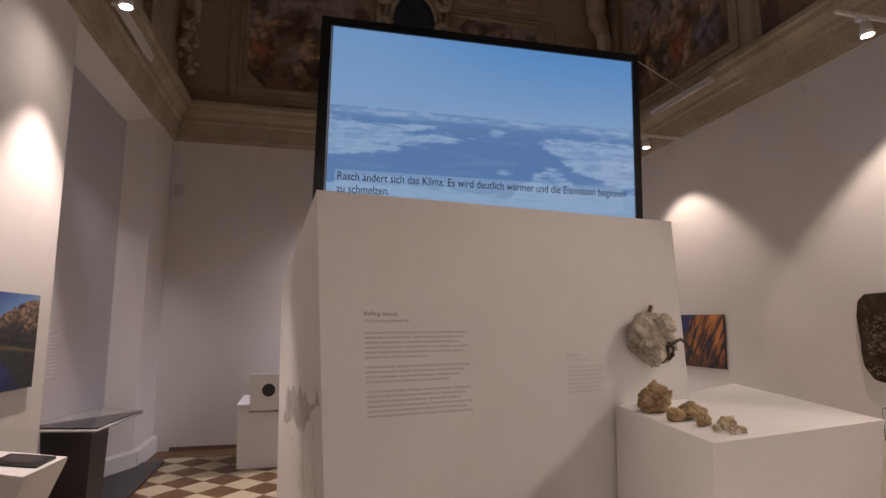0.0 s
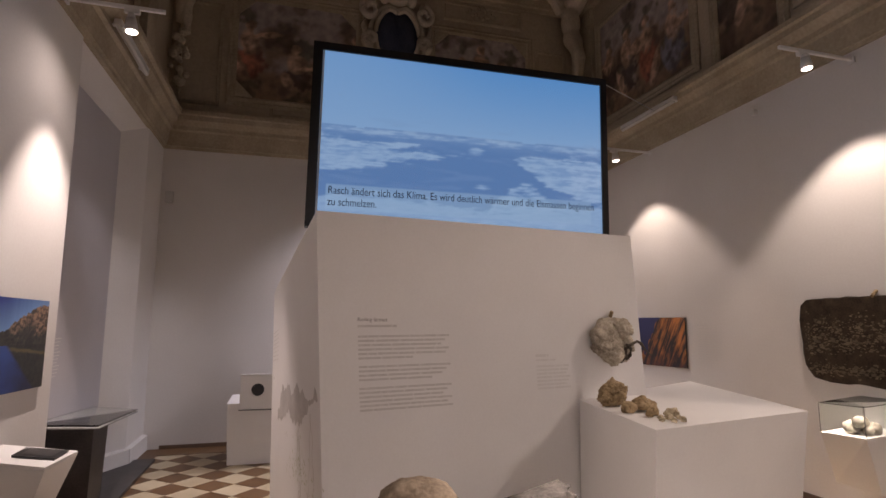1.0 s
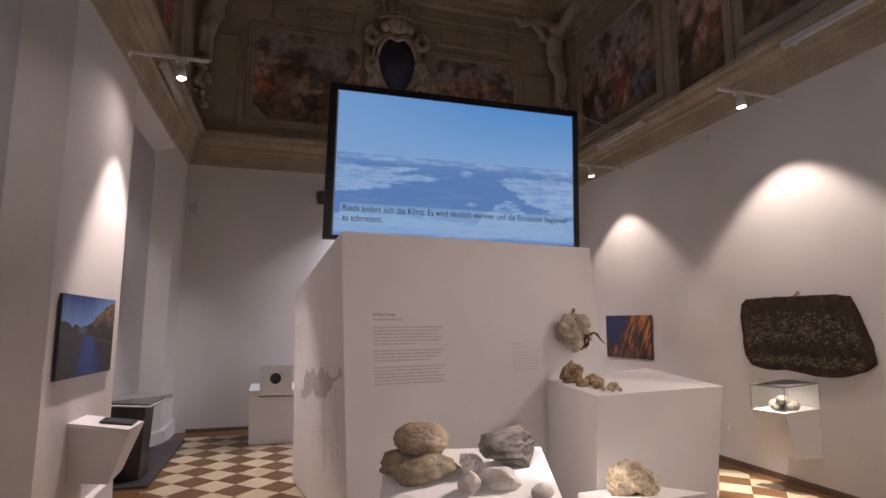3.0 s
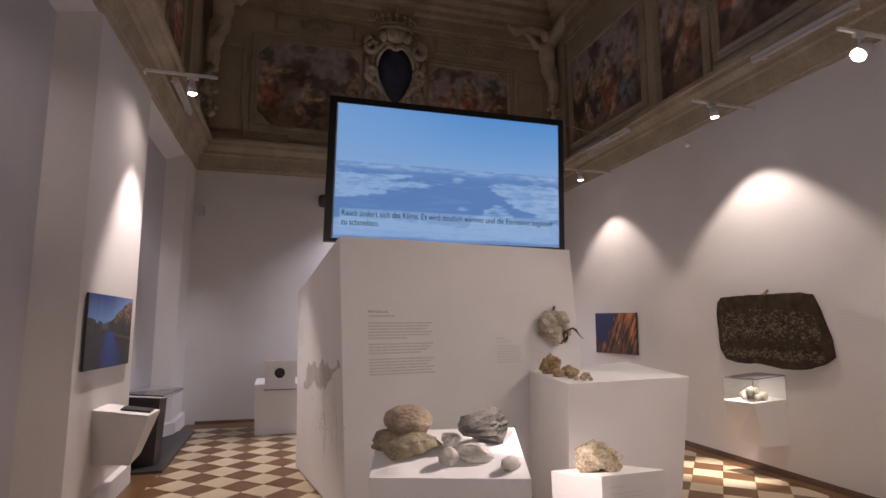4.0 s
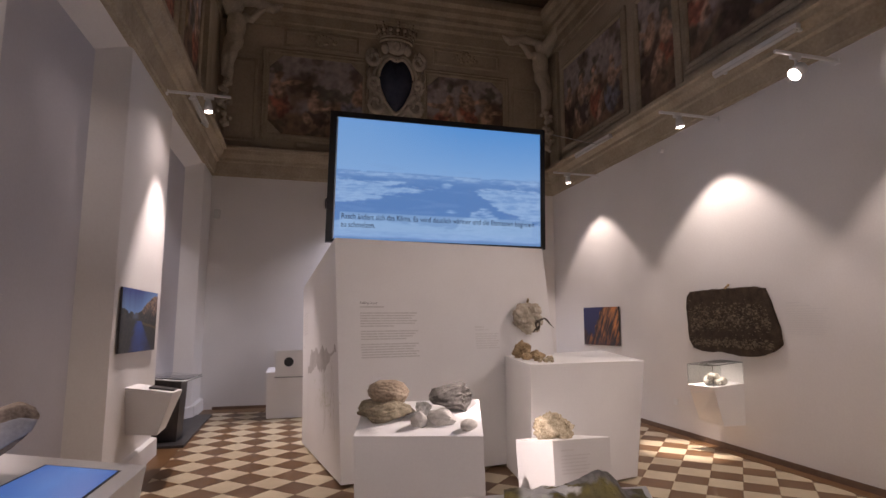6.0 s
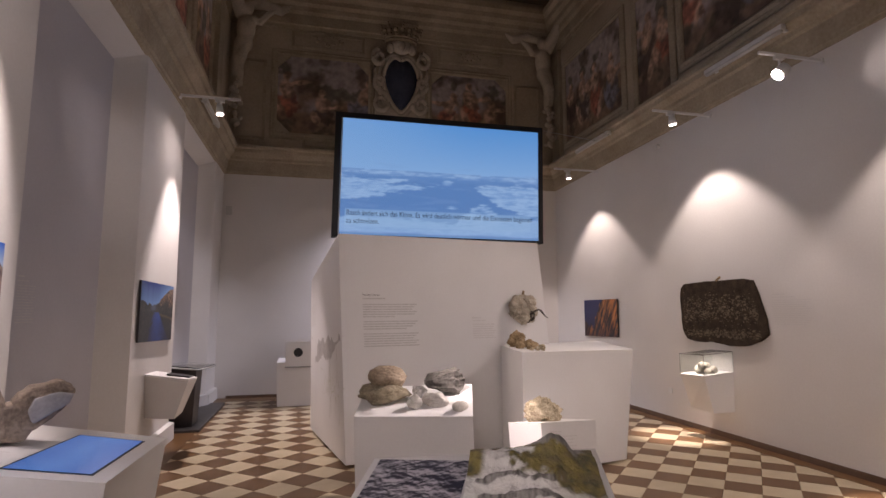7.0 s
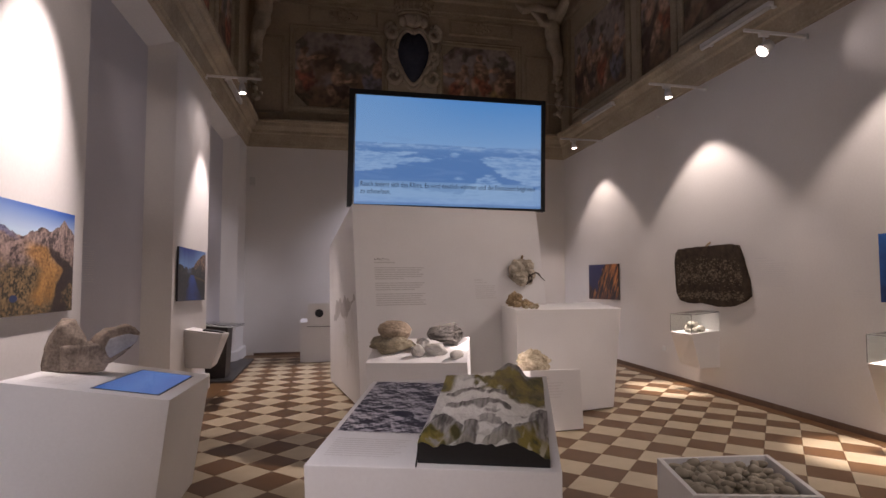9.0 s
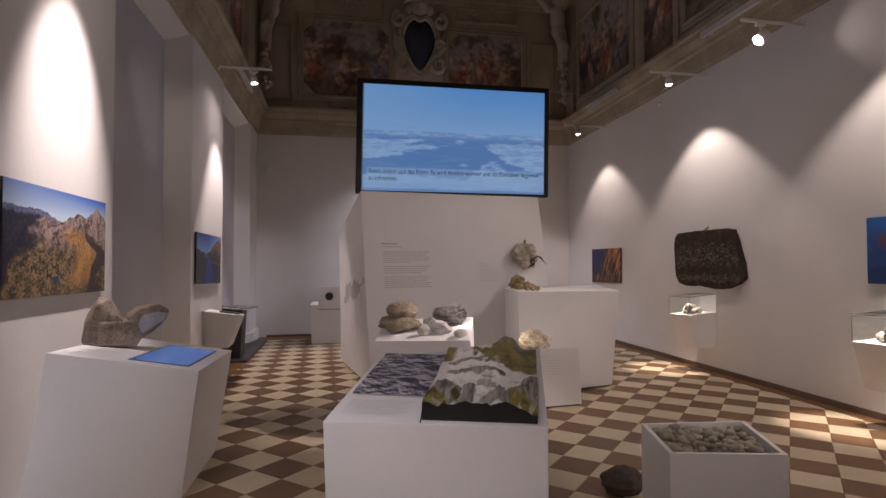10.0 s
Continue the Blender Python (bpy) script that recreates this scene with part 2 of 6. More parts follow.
def add_box(bm, x0, x1, y0, y1, z0, z1):
    add_hexa(bm, [(x0, y0, z0), (x1, y0, z0), (x1, y1, z0), (x0, y1, z0)], [(x0, y0, z1), (x1, y0, z1), (x1, y1, z1), (x0, y1, z1)])


def box(x0, x1, y0, y1, z0, z1, bevel=0.0):
    bm = bmesh.new()
    add_box(bm, x0, x1, y0, y1, z0, z1)
    if bevel:
        bmesh.ops.bevel(bm, geom=bm.edges[:], offset=bevel, segments=2, affect="EDGES", profile=0.6)
    return bm


def rod(a, b, r, seg=10, r2=None, bm=None):
    """A round bar from a to b."""
    bm = bm or bmesh.new()
    a, b = Vector(a), Vector(b)
    m = Matrix.Translation((a + b) / 2) @ (b - a).to_track_quat("Z", "Y").to_matrix().to_4x4()
    bmesh.ops.create_cone(bm, cap_ends=True, segments=seg, radius1=r, radius2=r if r2 is None else r2, depth=(b - a).length, matrix=m)
    return bm


def sweep(points, radii, seg=8, bm=None):
    """A tube along points, with a radius at each."""
    bm = bm or bmesh.new()
    pts = [Vector(p) for p in points]
    rings = []
    for i, p in enumerate(pts):
        d = (pts[min(i + 1, len(pts) - 1)] - pts[max(i - 1, 0)]).normalized()
        q = d.to_track_quat("Z", "Y")
        r = radii[i] if isinstance(radii, (list, tuple)) else radii
        rings.append([bm.verts.new(p + q @ Vector((r * math.cos(2 * math.pi * k / seg), r * math.sin(2 * math.pi * k / seg), 0))) for k in range(seg)])
    for a, b in zip(rings, rings[1:]):
        for k in range(seg):
            bm.faces.new((a[k], a[(k + 1) % seg], b[(k + 1) % seg], b[k]))
    bm.faces.new(rings[0][::-1])
    bm.faces.new(rings[-1])
    return bm


def ball(bm, c, r, sub=2):
    """An ellipsoid; r is a number or three."""
    r = (r, r, r) if isinstance(r, (int, float)) else r
    bmesh.ops.create_icosphere(bm, subdivisions=sub, radius=1, matrix=Matrix.Translation(c) @ Matrix.Diagonal((*r, 1)))


def bilinear(c, u, v, h=0.0):
    """A point of the quad c (front-left, front-right, back-right, back-left), h above it."""
    c = [Vector(p) for p in c]
    p = c[0].lerp(c[1], u).lerp(c[3].lerp(c[2], u), v)
    n = (c[1] - c[0]).cross(c[3] - c[0]).normalized()
    return p + n * h


def bars(parent, corners, rows, material, name="lettering", lift=0.0025, seed=0, wide=1.0):
    """Unreadable writing as plain bars; rows are (u0, u1, v, height) on the quad."""
    bm = bmesh.new()
    rng = random.Random(seed)
    for u0, u1, v, h in rows:
        u = u0
        while u < u1 - 0.002:
            w = min(rng.uniform(0.02, 0.09) * wide, u1 - u)
            p = [bilinear(corners, a, b, lift) for a, b in ((u, v), (u + w, v), (u + w, v + h), (u, v + h))]
            bm.faces.new([bm.verts.new(q) for q in p])
            u += w + 0.0022 * wide
    return tagged(part(name, bm, material, parent, "small grey lettering"), kind="stuff")


def text_mesh(words, size):
    """Lettering in the built-in font, as a flat bmesh in the x-y plane with its origin at lower left."""
    cu = bpy.data.curves.new("lettering", "FONT")
    cu.body, cu.size = words, size
    ob = bpy.data.objects.new("lettering", cu)
    me = ob.to_mesh()
    bm = bmesh.new()
    bm.from_mesh(me)
    ob.to_mesh_clear()
    bpy.data.objects.remove(ob)
    bpy.data.curves.remove(cu)
    return bm


def lay(bm, origin, right, up, lift=0.003):
    """Lays a flat bmesh onto a plane given by its origin and two directions."""
    r, u = Vector(right).normalized(), Vector(up).normalized()
    n = r.cross(u).normalized()
    m = Matrix.Translation(Vector(origin) + n * lift) @ Matrix((r, u, n)).transposed().to_4x4()
    bmesh.ops.transform(bm, matrix=m, verts=bm.verts[:])
    return bm


def fbm(x, y, z=0.0, octaves=5):
    return noise.fractal(Vector((x, y, z)), 1.0, 2.0, octaves)


def sheet(corners, nu, nv, colour, lift=0.0, height=None):
    """A fine grid on a quad, with a colour for each point, from colour(u, v); v runs up."""
    c = [Vector(p) for p in corners]
    n = (c[1] - c[0]).cross(c[3] - c[0]).normalized()
    verts, cols = [], []
    for j in range(nv + 1):
        for i in range(nu + 1):
            u, v = i / nu, j / nv
            p = c[0].lerp(c[1], u).lerp(c[3].lerp(c[2], u), v)
            verts.append(p + n * (lift + (height(u, v) if height else 0)))
            cols.append(colour(u, v))
    faces = [(j * (nu + 1) + i, j * (nu + 1) + i + 1, (j + 1) * (nu + 1) + i + 1, (j + 1) * (nu + 1) + i) for j in range(nv) for i in range(nu)]
    return verts, faces, cols


def sheet_part(name, data, mat, parent, label="", smooth=True):
    verts, faces, cols = data
    base = BASE[parent.name]
    me = bpy.data.meshes.new(name)
    me.from_pydata([v - base for v in verts], [], faces)
    me.materials.append(mat)
    at = me.color_attributes.new("Col", "FLOAT_COLOR", "POINT")
    at.data.foreach_set("color", [x for c in cols for x in (*c, 1.0)])
    if smooth:
        me.polygons.foreach_set("use_smooth", [True] * len(me.polygons))
    ob = new(name, me)
    ob.parent = parent
    BASE[ob.name] = base
    return tagged(ob, label)


def mixc(a, b, f):
    f = max(0.0, min(1.0, f))
    return tuple(x + (y - x) * f for x, y in zip(a, b))


def step(a, b, x):
    t = max(0.0, min(1.0, (x - a) / (b - a)))
    return t * t * (3 - 2 * t)


def rock_bm(size, seed, facets=7, rough=0.16, sub=4, fine=0.03, strata=0.0, flat=0.25, crack=0.05):
    """A stone: a ball cut by planes, roughened at two scales, with its lowest point at z = 0."""
    rng = random.Random(seed)
    bm = bmesh.new()
    bmesh.ops.create_icosphere(bm, subdivisions=sub, radius=1.0)
    planes = [(Vector((rng.gauss(0, 1), rng.gauss(0, 1), rng.gauss(0, 0.8))).normalized(), rng.uniform(0.62, 0.92)) for _ in range(facets)]
    off = Vector((seed * 3.17, seed * 1.31, seed * 0.73))
    for v in bm.verts:
        p = v.co.copy()
        for n, d in planes:
            s = p.dot(n)
            if s > d:
                p -= n * (s - d) * 0.85
        p *= 1 + rough * noise.fractal(p * 1.4 + off, 1.0, 2.0, 3)
        p *= 1 + fine * noise.fractal(p * 7 + off, 1.0, 2.0, 4)
        p *= 1 - crack * max(0.0, 1 - abs(noise.noise(p * 2.3 + off)) / 0.05)
        if strata:
            p *= 1 + strata * math.sin(p.z * 16 + 3 * noise.noise(p * 2 + off))
        p.z = max(p.z, -1 + flat)
        v.co = Vector((p.x * size[0] / 2, p.y * size[1] / 2, p.z * size[2] / (2 - flat)))
    low = min(v.co.z for v in bm.verts)
    bmesh.ops.translate(bm, verts=bm.verts[:], vec=(0, 0, -low))
    return bm


def rock(name, label, loc, size, turn, seed, mat, group="", lean=(0, 0), **kw):
    """A stone that stands at loc."""
    bm = rock_bm(size, seed, **kw)
    ob = new(name, mesh_of(name, bm, mat, (0, 0, 0), True))
    ob.matrix_world = pose(*loc, lean[0], lean[1], turn)
    BASE[ob.name] = Vector(loc)
    return tagged(ob, label, "stone", group)


# ---- the room ----
bm = bmesh.new()
add_box(bm, WEST - 0.6, EAST + 0.4, SOUTH - 0.4, NORTH + 0.4, -0.20, -0.022)
floor = structure("floor", "cream and brown chequered tile floor laid on the diagonal", "floor", bm, M_GROUT)

bm = bmesh.new()
add_box(bm, EAST, EAST + 0.4, SOUTH - 0.4, NORTH + 0.4, -0.02, 4.30)
structure("wall_east", "long white painted wall with scallops of lamplight", "wall", bm, M_WALL)
bm = bmesh.new()
add_box(bm, WEST - 0.6, EAST, NORTH, NORTH + 0.4, -0.02, 4.30)
structure("wall_north", "plain white painted end wall", "wall", bm, M_WALL)
bm = bmesh.new()
add_box(bm, WEST - 0.6, EAST, SOUTH - 0.4, SOUTH, -0.02, 4.30)
structure("wall_south", "plain white painted end wall", "wall", bm, M_WALL)

# the west wall: piers, shallow window niches with splayed soffits and far reveals
DEEP, SOFFIT = -2.09, 3.86
bm = bmesh.new()
NICHES = ((0.72, 2.56, 2.84), (4.47, 6.42, 6.79))
edge = SOUTH


def add_wedge(bm, a, b):
    """A prism between two triangles."""
    lo, hi = [bm.verts.new(q) for q in a], [bm.verts.new(q) for q in b]
    bm.faces.new(lo[::-1])
    bm.faces.new(hi)
    for i in range(3):
        bm.faces.new((lo[i], lo[(i + 1) % 3], hi[(i + 1) % 3], hi[i]))


for a, b, c in NICHES:
    add_box(bm, WEST - 0.6, WEST, edge, a, -0.02, 4.30)
    add_box(bm, WEST - 0.6, WEST, a, c, 4.06, 4.30)
    add_box(bm, WEST - 0.6, DEEP, a, c, -0.02, 4.06)
    p = [(DEEP, b), (WEST, c), (DEEP, c)]
    add_wedge(bm, [(*q, -0.02) for q in p], [(*q, 4.06) for q in p])
    p = [(DEEP, SOFFIT), (DEEP, 4.06), (WEST, 4.06)]
    add_wedge(bm, [(q[0], a, q[1]) for q in p], [(q[0], c, q[1]) for q in p])
    edge = c
add_box(bm, WEST - 0.6, WEST, edge, NORTH, -0.02, 4.30)
bmesh.ops.recalc_face_normals(bm, faces=bm.faces[:])
structure("wall_west", "white painted wall with piers and shallow window niches", "wall", bm, M_WALL)
for k, (a, b, c) in enumerate(NICHES):
    structure("window_%d" % (k + 1), "grey lilac panel closing the window at the back of a niche", "window panel", box(DEEP + 0.001, DEEP + 0.014, a + 0.004, b - 0.012, 0.002, SOFFIT - 0.012, 0.003), M_PANEL)

# low plinth course that follows the piers and the splayed reveals
bm = bmesh.new()
COURSE = 0.06


def add_course(bm, a, b):
    """One stretch of the course between two points of the wall's foot, with the room on its right."""
    a, b = Vector((*a, 0)), Vector((*b, 0))
    out = (b - a).cross(Vector((0, 0, 1))).normalized() * COURSE
    low = [a - out * 0.5, a + out, b + out, b - out * 0.5]
    up = Vector((0, 0, 0.19))
    add_hexa(bm, low, [low[0] + up + Vector((0, 0, 0.02)), a + out * 0.9 + up, b + out * 0.9 + up, low[3] + up + Vector((0, 0, 0.02))])


add_course(bm, (WEST, SOUTH + 0.01), (WEST, 0.71))
for a, b, c in NICHES:
    add_course(bm, (DEEP + 0.015, b - 0.02), (WEST, c))
    add_course(bm, (WEST, c - 0.02), (WEST, 4.50 if c < 4 else NORTH - 0.005))
bmesh.ops.recalc_face_normals(bm, faces=bm.faces[:])
structure("trim_west", "low white plinth course along the foot of the piers", "trim", bm, M_WALL)

# plain brown border round the chequered field
bm = bmesh.new()
add_box(bm, DEEP, -1.62, SOUTH + 0.002, NORTH - 0.002, -0.01, 0.004)
add_box(bm, -1.62, EAST - 0.16, 7.22, NORTH - 0.002, -0.01, 0.004)
add_box(bm, EAST - 0.16, EAST - 0.001, SOUTH + 0.002, NORTH - 0.002, -0.01, 0.004)
structure("trim_floor", "plain brown tile border along the walls", "floor border", bm, M_DARK_TILE)

bm = bmesh.new()
add_box(bm, EAST - 0.018, EAST - 0.001, SOUTH + 0.02, NORTH - 0.02, 0, 0.065)
add_box(bm, WEST + 0.2, EAST - 0.02, NORTH - 0.018, NORTH - 0.001, 0, 0.05)
structure("baseboard", "low brown baseboard", "baseboard", bm, M_BASEBOARD)


def ring(profile):
    """A moulding round the whole room; profile points are (distance from the wall, height)."""
    bm = bmesh.new()
    loops = []
    for o, z in profile:
        loops.append([bm.verts.new(p) for p in ((WEST + o, SOUTH + o, z - 0.02), (EAST - o, SOUTH + o, z + 0.20), (EAST - o, NORTH - o, z), (WEST + o, NORTH - o, z - 0.01))])
    for a, b in zip(loops, loops[1:]):
        for i in range(4):
            j = (i + 1) % 4
            bm.faces.new((a[i], a[j], b[j], b[i]))
    bmesh.ops.recalc_face_normals(bm, faces=bm.faces[:])
    return bm


CORNICE = [(-0.05, 4.05), (0.022, 4.05), (0.028, 4.085), (0.045, 4.09), (0.05, 4.13), (0.075, 4.29), (0.11, 4.31), (0.115, 4.36), (0.19, 4.43), (0.20, 4.49), (0.24, 4.50), (0.245, 4.55), (0.15, 4.57), (0.10, 4.60), (-0.05, 4.62)]
structure("cornice", "deep moulded stucco cornice in aged beige", "cornice", ring(CORNICE), M_STUCCO)
UPPER = [(-0.05, 6.98), (0.03, 7.0), (0.035, 7.06), (0.06, 7.08), (0.065, 7.28), (0.11, 7.33), (0.12, 7.42), (0.18, 7.47), (0.19, 7.55), (0.26, 7.62), (0.27, 7.72), (0.34, 7.78), (0.35, 7.88), (-0.05, 7.95)]
structure("cornice_upper", "upper moulded stucco cornice below the ceiling", "cornice", ring(UPPER), M_STUCCO)

for name, x0, x1, y0, y1 in (("east", EAST, EAST + 0.4, SOUTH - 0.4, NORTH + 0.4), ("west", WEST - 0.6, WEST, SOUTH - 0.4, NORTH + 0.4), ("north", WEST, EAST, NORTH, NORTH + 0.4), ("south", WEST, EAST, SOUTH - 0.4, SOUTH)):
    structure("wall_upper_" + name, "upper wall of aged beige plaster between frescoes", "wall", box(x0, x1, y0, y1, 4.302, 8.2), M_STUCCO_WALL)
structure("ceiling", "dark painted ceiling high above the room", "ceiling", box(WEST - 0.6, EAST + 0.4, SOUTH - 0.4, NORTH + 0.4, 8.2, 8.4), M_CEILING)


# ---- frescoes and stucco ----
def fresco_colours(seed, w, h):
    """Worn mural paint: hazy sky above, dark earth below, clumps of flesh and drapery tones."""
    rng = random.Random(seed)
    flesh, red, blue, ochre, dark = (0.64, 0.42, 0.30), (0.50, 0.17, 0.11), (0.25, 0.25, 0.31), (0.54, 0.38, 0.19), (0.08, 0.055, 0.043)
    figs = []
    n = max(2, int(round(w * 1.9)))
    for k in range(n):
        cx, base = (k + 0.5 + rng.uniform(-0.3, 0.3)) / n, rng.uniform(0.12, 0.34)
        tall, lean, drape = rng.uniform(0.38, 0.58), rng.uniform(-0.22, 0.22), rng.choice((red, red, ochre, blue, dark))
        r = 0.145 / max(w, 0.7)
        figs.append((cx + lean * tall * 0.1, base + tall * 0.22, r * 1.5, tall * 0.30, drape, lean))
        figs.append((cx + lean * tall * 0.55, base + tall * 0.62, r * 0.95, tall * 0.24, flesh, lean))
        figs.append((cx + lean * tall * 0.9, base + tall * 0.94, r * 0.5, 0.05 / max(h, 0.7) * 1.6, flesh, 0.0))
        side = rng.choice((-1, 1))
        figs.append((cx + side * r * 1.5, base + tall * rng.uniform(0.5, 0.8), r * 1.2, tall * 0.07, flesh, side * 1.2))
        figs.append((cx - side * r * 1.0, base + tall * 0.10, r * 0.6, tall * 0.26, rng.choice((flesh, drape)), -side * 0.4))

    def colour(u, v):
        n1 = fbm(u * w * 2 + seed, v * h * 2, seed * 0.7, 5)
        n2 = fbm(u * w * 9, v * h * 9, seed * 1.7, 4)
        c = mixc((0.22, 0.145, 0.10), (0.38, 0.325, 0.315), step(0.25, 0.85, v + 0.5 * n1))
        c = mixc(c, dark, step(0.05, 0.5, -n1) * 0.6)
        c = mixc(c, (0.07, 0.065, 0.04), step(0.2, 0.5, fbm(u * w * 3, v * h * 3 + 9, seed * 2.3, 4)) * 0.7)
        for cx, cy, rx, ry, col, k in figs:
            du, dv = u - cx - k * (v - cy) * h / w + 0.02 * n2, v - cy + 0.03 * n1
            d = (du / rx) ** 2 + (dv / ry) ** 2
            if d < 1.7:
                lit = 0.55 + 0.9 * n2 + 0.35 * (cx - u) / rx
                c = mixc(c, mixc(mixc(dark, col, 0.3), col, lit), 0.85 * (1 - step(0.6, 1.5, d + 0.8 * n2)))
        f = 1.08 + 0.4 * n2
        return tuple(max(0.014, x * f) for x in c)
    return colour


def molding(corners, width, depth, outward=0.0):
    """A raised frame round a quad of four corners."""
    c = [Vector(p) for p in corners]
    n = (c[1] - c[0]).cross(c[3] - c[0]).normalized()
    mid = sum(c, Vector()) / 4
    bm = bmesh.new()
    loops = []
    r, u = (c[1] - c[0]).normalized(), (c[3] - c[0]).normalized()
    for o, d in ((0, 0), (0, depth * 0.6), (width * 0.25, depth), (width * 0.6, depth * 0.7), (width * 0.75, depth * 0.9), (width, depth * 0.5), (width, 0)):
        pts = (c[0] - r * o - u * o, c[1] + r * o - u * o, c[2] + r * o + u * o, c[3] - r * o + u * o)
        loops.append([bm.verts.new(p + n * d) for p in pts])
    for a, b in zip(loops, loops[1:]):
        for i in range(4):
            j = (i + 1) % 4
            bm.faces.new((a[i], a[j], b[j], b[i]))
    bmesh.ops.recalc_face_normals(bm, faces=bm.faces[:])
    return bm


def fresco(corners, seed, chamfer=0.0, label="dark figurative fresco in a stucco frame"):
    c = [Vector(p) for p in corners]
    w, h = (c[1] - c[0]).length, (c[3] - c[0]).length
    ob = thing("fresco", label, "fresco", tuple(c[0]), group="frescoes above the cornice")
    sheet_part("painting", sheet(c, int(50 * w), int(50 * h), fresco_colours(seed, w, h), 0.012), M_FRESCO, ob)
    part("frame", molding(c, 0.13, 0.05), M_STUCCO, ob)
    if chamfer:
        r, u = (c[1] - c[0]).normalized(), (c[3] - c[0]).normalized()
        n = r.cross(u)
        for p, a, b in ((c[0], r, u), (c[1], u, -r), (c[2], -r, -u), (c[3], -u, r)):
            bm = bmesh.new()
            lo = [bm.verts.new(q + n * 0.014) for q in (p, p + a * chamfer, p + b * chamfer)]
            hi = [bm.verts.new(q + n * 0.045) for q in (p, p + a * chamfer, p + b * chamfer)]
            bm.faces.new(hi)
            for i in range(3):
                bm.faces.new((lo[i], lo[(i + 1) % 3], hi[(i + 1) % 3], hi[i]))
            part("corner_plate", bm, M_STUCCO, ob)
    return ob


X = EAST - 0.004
fresco([(X, 6.95, 4.92), (X, 4.92, 4.92), (X, 4.92, 6.50), (X, 6.95, 6.50)], 3)
fresco([(X, 4.46, 4.68), (X, 3.66, 4.68), (X, 3.66, 6.45), (X, 4.46, 6.45)], 5)
fresco([(X, 3.36, 4.96), (X, 1.10, 4.96), (X, 1.10, 6.50), (X, 3.36, 6.50)], 8)
fresco([(X, 0.70, 4.68), (X, 0.02, 4.68), (X, 0.02, 6.15), (X, 0.70, 6.15)], 9)
X = WEST + 0.004
fresco([(X, 3.50, 4.70), (X, 4.15, 4.70), (X, 4.15, 6.15), (X, 3.50, 6.15)], 12)
fresco([(X, 1.10, 4.92), (X, 3.10, 4.92), (X, 3.10, 6.50), (X, 1.10, 6.50)], 13)
fresco([(X, 4.60, 4.92), (X, 5.70, 4.92), (X, 5.70, 6.50), (X, 4.60, 6.50)], 14)
Y = NORTH - 0.004
fresco([(-0.98, Y, 4.90), (0.74, Y, 4.90), (0.74, Y, 6.42), (-0.98, Y, 6.42)], 21, 0.24, "eight-sided fresco of reclining figures in a stucco frame")
fresco([(2.02, Y, 4.90), (3.62, Y, 4.90), (3.62, Y, 6.36), (2.02, Y, 6.36)], 24, 0.24, "eight-sided fresco of seated figures in a stucco frame")

# stucco panels on the upper end wall and pilasters at the corners
def raised_panel(corners, label):
    c = [Vector(p) for p in corners]
    return structure("trim_molding", label, "molding", molding(c, 0.05, 0.03), M_STUCCO)


for x0, x1, z0, z1 in ((-1.72, -1.24, 4.78, 6.25), (3.86, 4.34, 4.78, 6.25), (-0.70, 0.6, 6.66, 6.90), (2.2, 3.5, 6.66, 6.90), (-0.45, 0.7, 4.68, 4.80), (2.1, 3.4, 4.68, 4.80)):
    raised_panel([(x0, Y, z0), (x1, Y, z0), (x1, Y, z1), (x0, Y, z1)], "raised stucco panel moulding on beige plaster")
for y0, y1 in ((5.95, 6.35),):
    part("pilaster", box(WEST, WEST + 0.10, y0, y1, 4.62, 6.98, 0.01), M_STUCCO, thing("wall_pilaster", "flat beige stucco pilaster", "pilaster", (WEST, y0, 4.62)))
part("pilaster", box(EAST - 0.08, EAST, 7.15, 7.52, 4.62, 6.98, 0.01), M_STUCCO, thing("wall_pilaster", "flat beige stucco pilaster", "pilaster", (EAST, 7.15, 4.62)))


def rosette(x, z):
    bm = bmesh.new()
    rng = random.Random(int(x * 10))
    for k in range(16):
        a = k * 0.393
        ball(bm, (x + 0.26 * math.cos(a) * rng.uniform(0.4, 1.1), Y - 0.03, z + 0.09 * math.sin(a) * rng.uniform(0.5, 1.1)), (rng.uniform(0.03, 0.055), 0.03, rng.uniform(0.025, 0.045)), 1)
    return thing("stucco_rosette", "carved stucco leaf ornament on the frieze", "ornament", (x, Y, z), bm, M_STUCCO, group="frieze ornaments", smooth=True)


rosette(-0.05, 6.80)
rosette(2.85, 6.80)

# the coat of arms
CX, CY = 1.38, NORTH
crest = thing("coat_of_arms", "stucco cartouche with dark blue shield, scrolls and crown", "coat of arms", (CX, CY, 5.5))
part("backing", box(CX - 0.58, CX + 0.58, CY - 0.05, CY, 5.30, 6.15, 0.02), M_STATUE, crest)
outline = []
for k in range(48):
    a = 2 * math.pi * k / 48
    x, z = 0.40 * math.sin(a), math.cos(a)
    z = 0.50 * z if z > 0 else 0.66 * z
    x *= 1 - 0.38 * max(0, -math.cos(a)) ** 1.6
    z -= 0.09 * math.exp(-(x / 0.10) ** 2) if z > 0 else 0
    outline.append((CX + x, z + 6.12))
bm = bmesh.new()
f = [bm.verts.new((x, CY - 0.10, z)) for x, z in outline]
g = [bm.verts.new((x, CY - 0.01, z)) for x, z in outline]
c0 = bm.verts.new((CX, CY - 0.16, 6.14))
for i in range(48):
    j = (i + 1) % 48
    bm.faces.new((f[i], f[j], c0))
    bm.faces.new((f[i], g[i], g[j], f[j]))
bmesh.ops.recalc_face_normals(bm, faces=bm.faces[:])
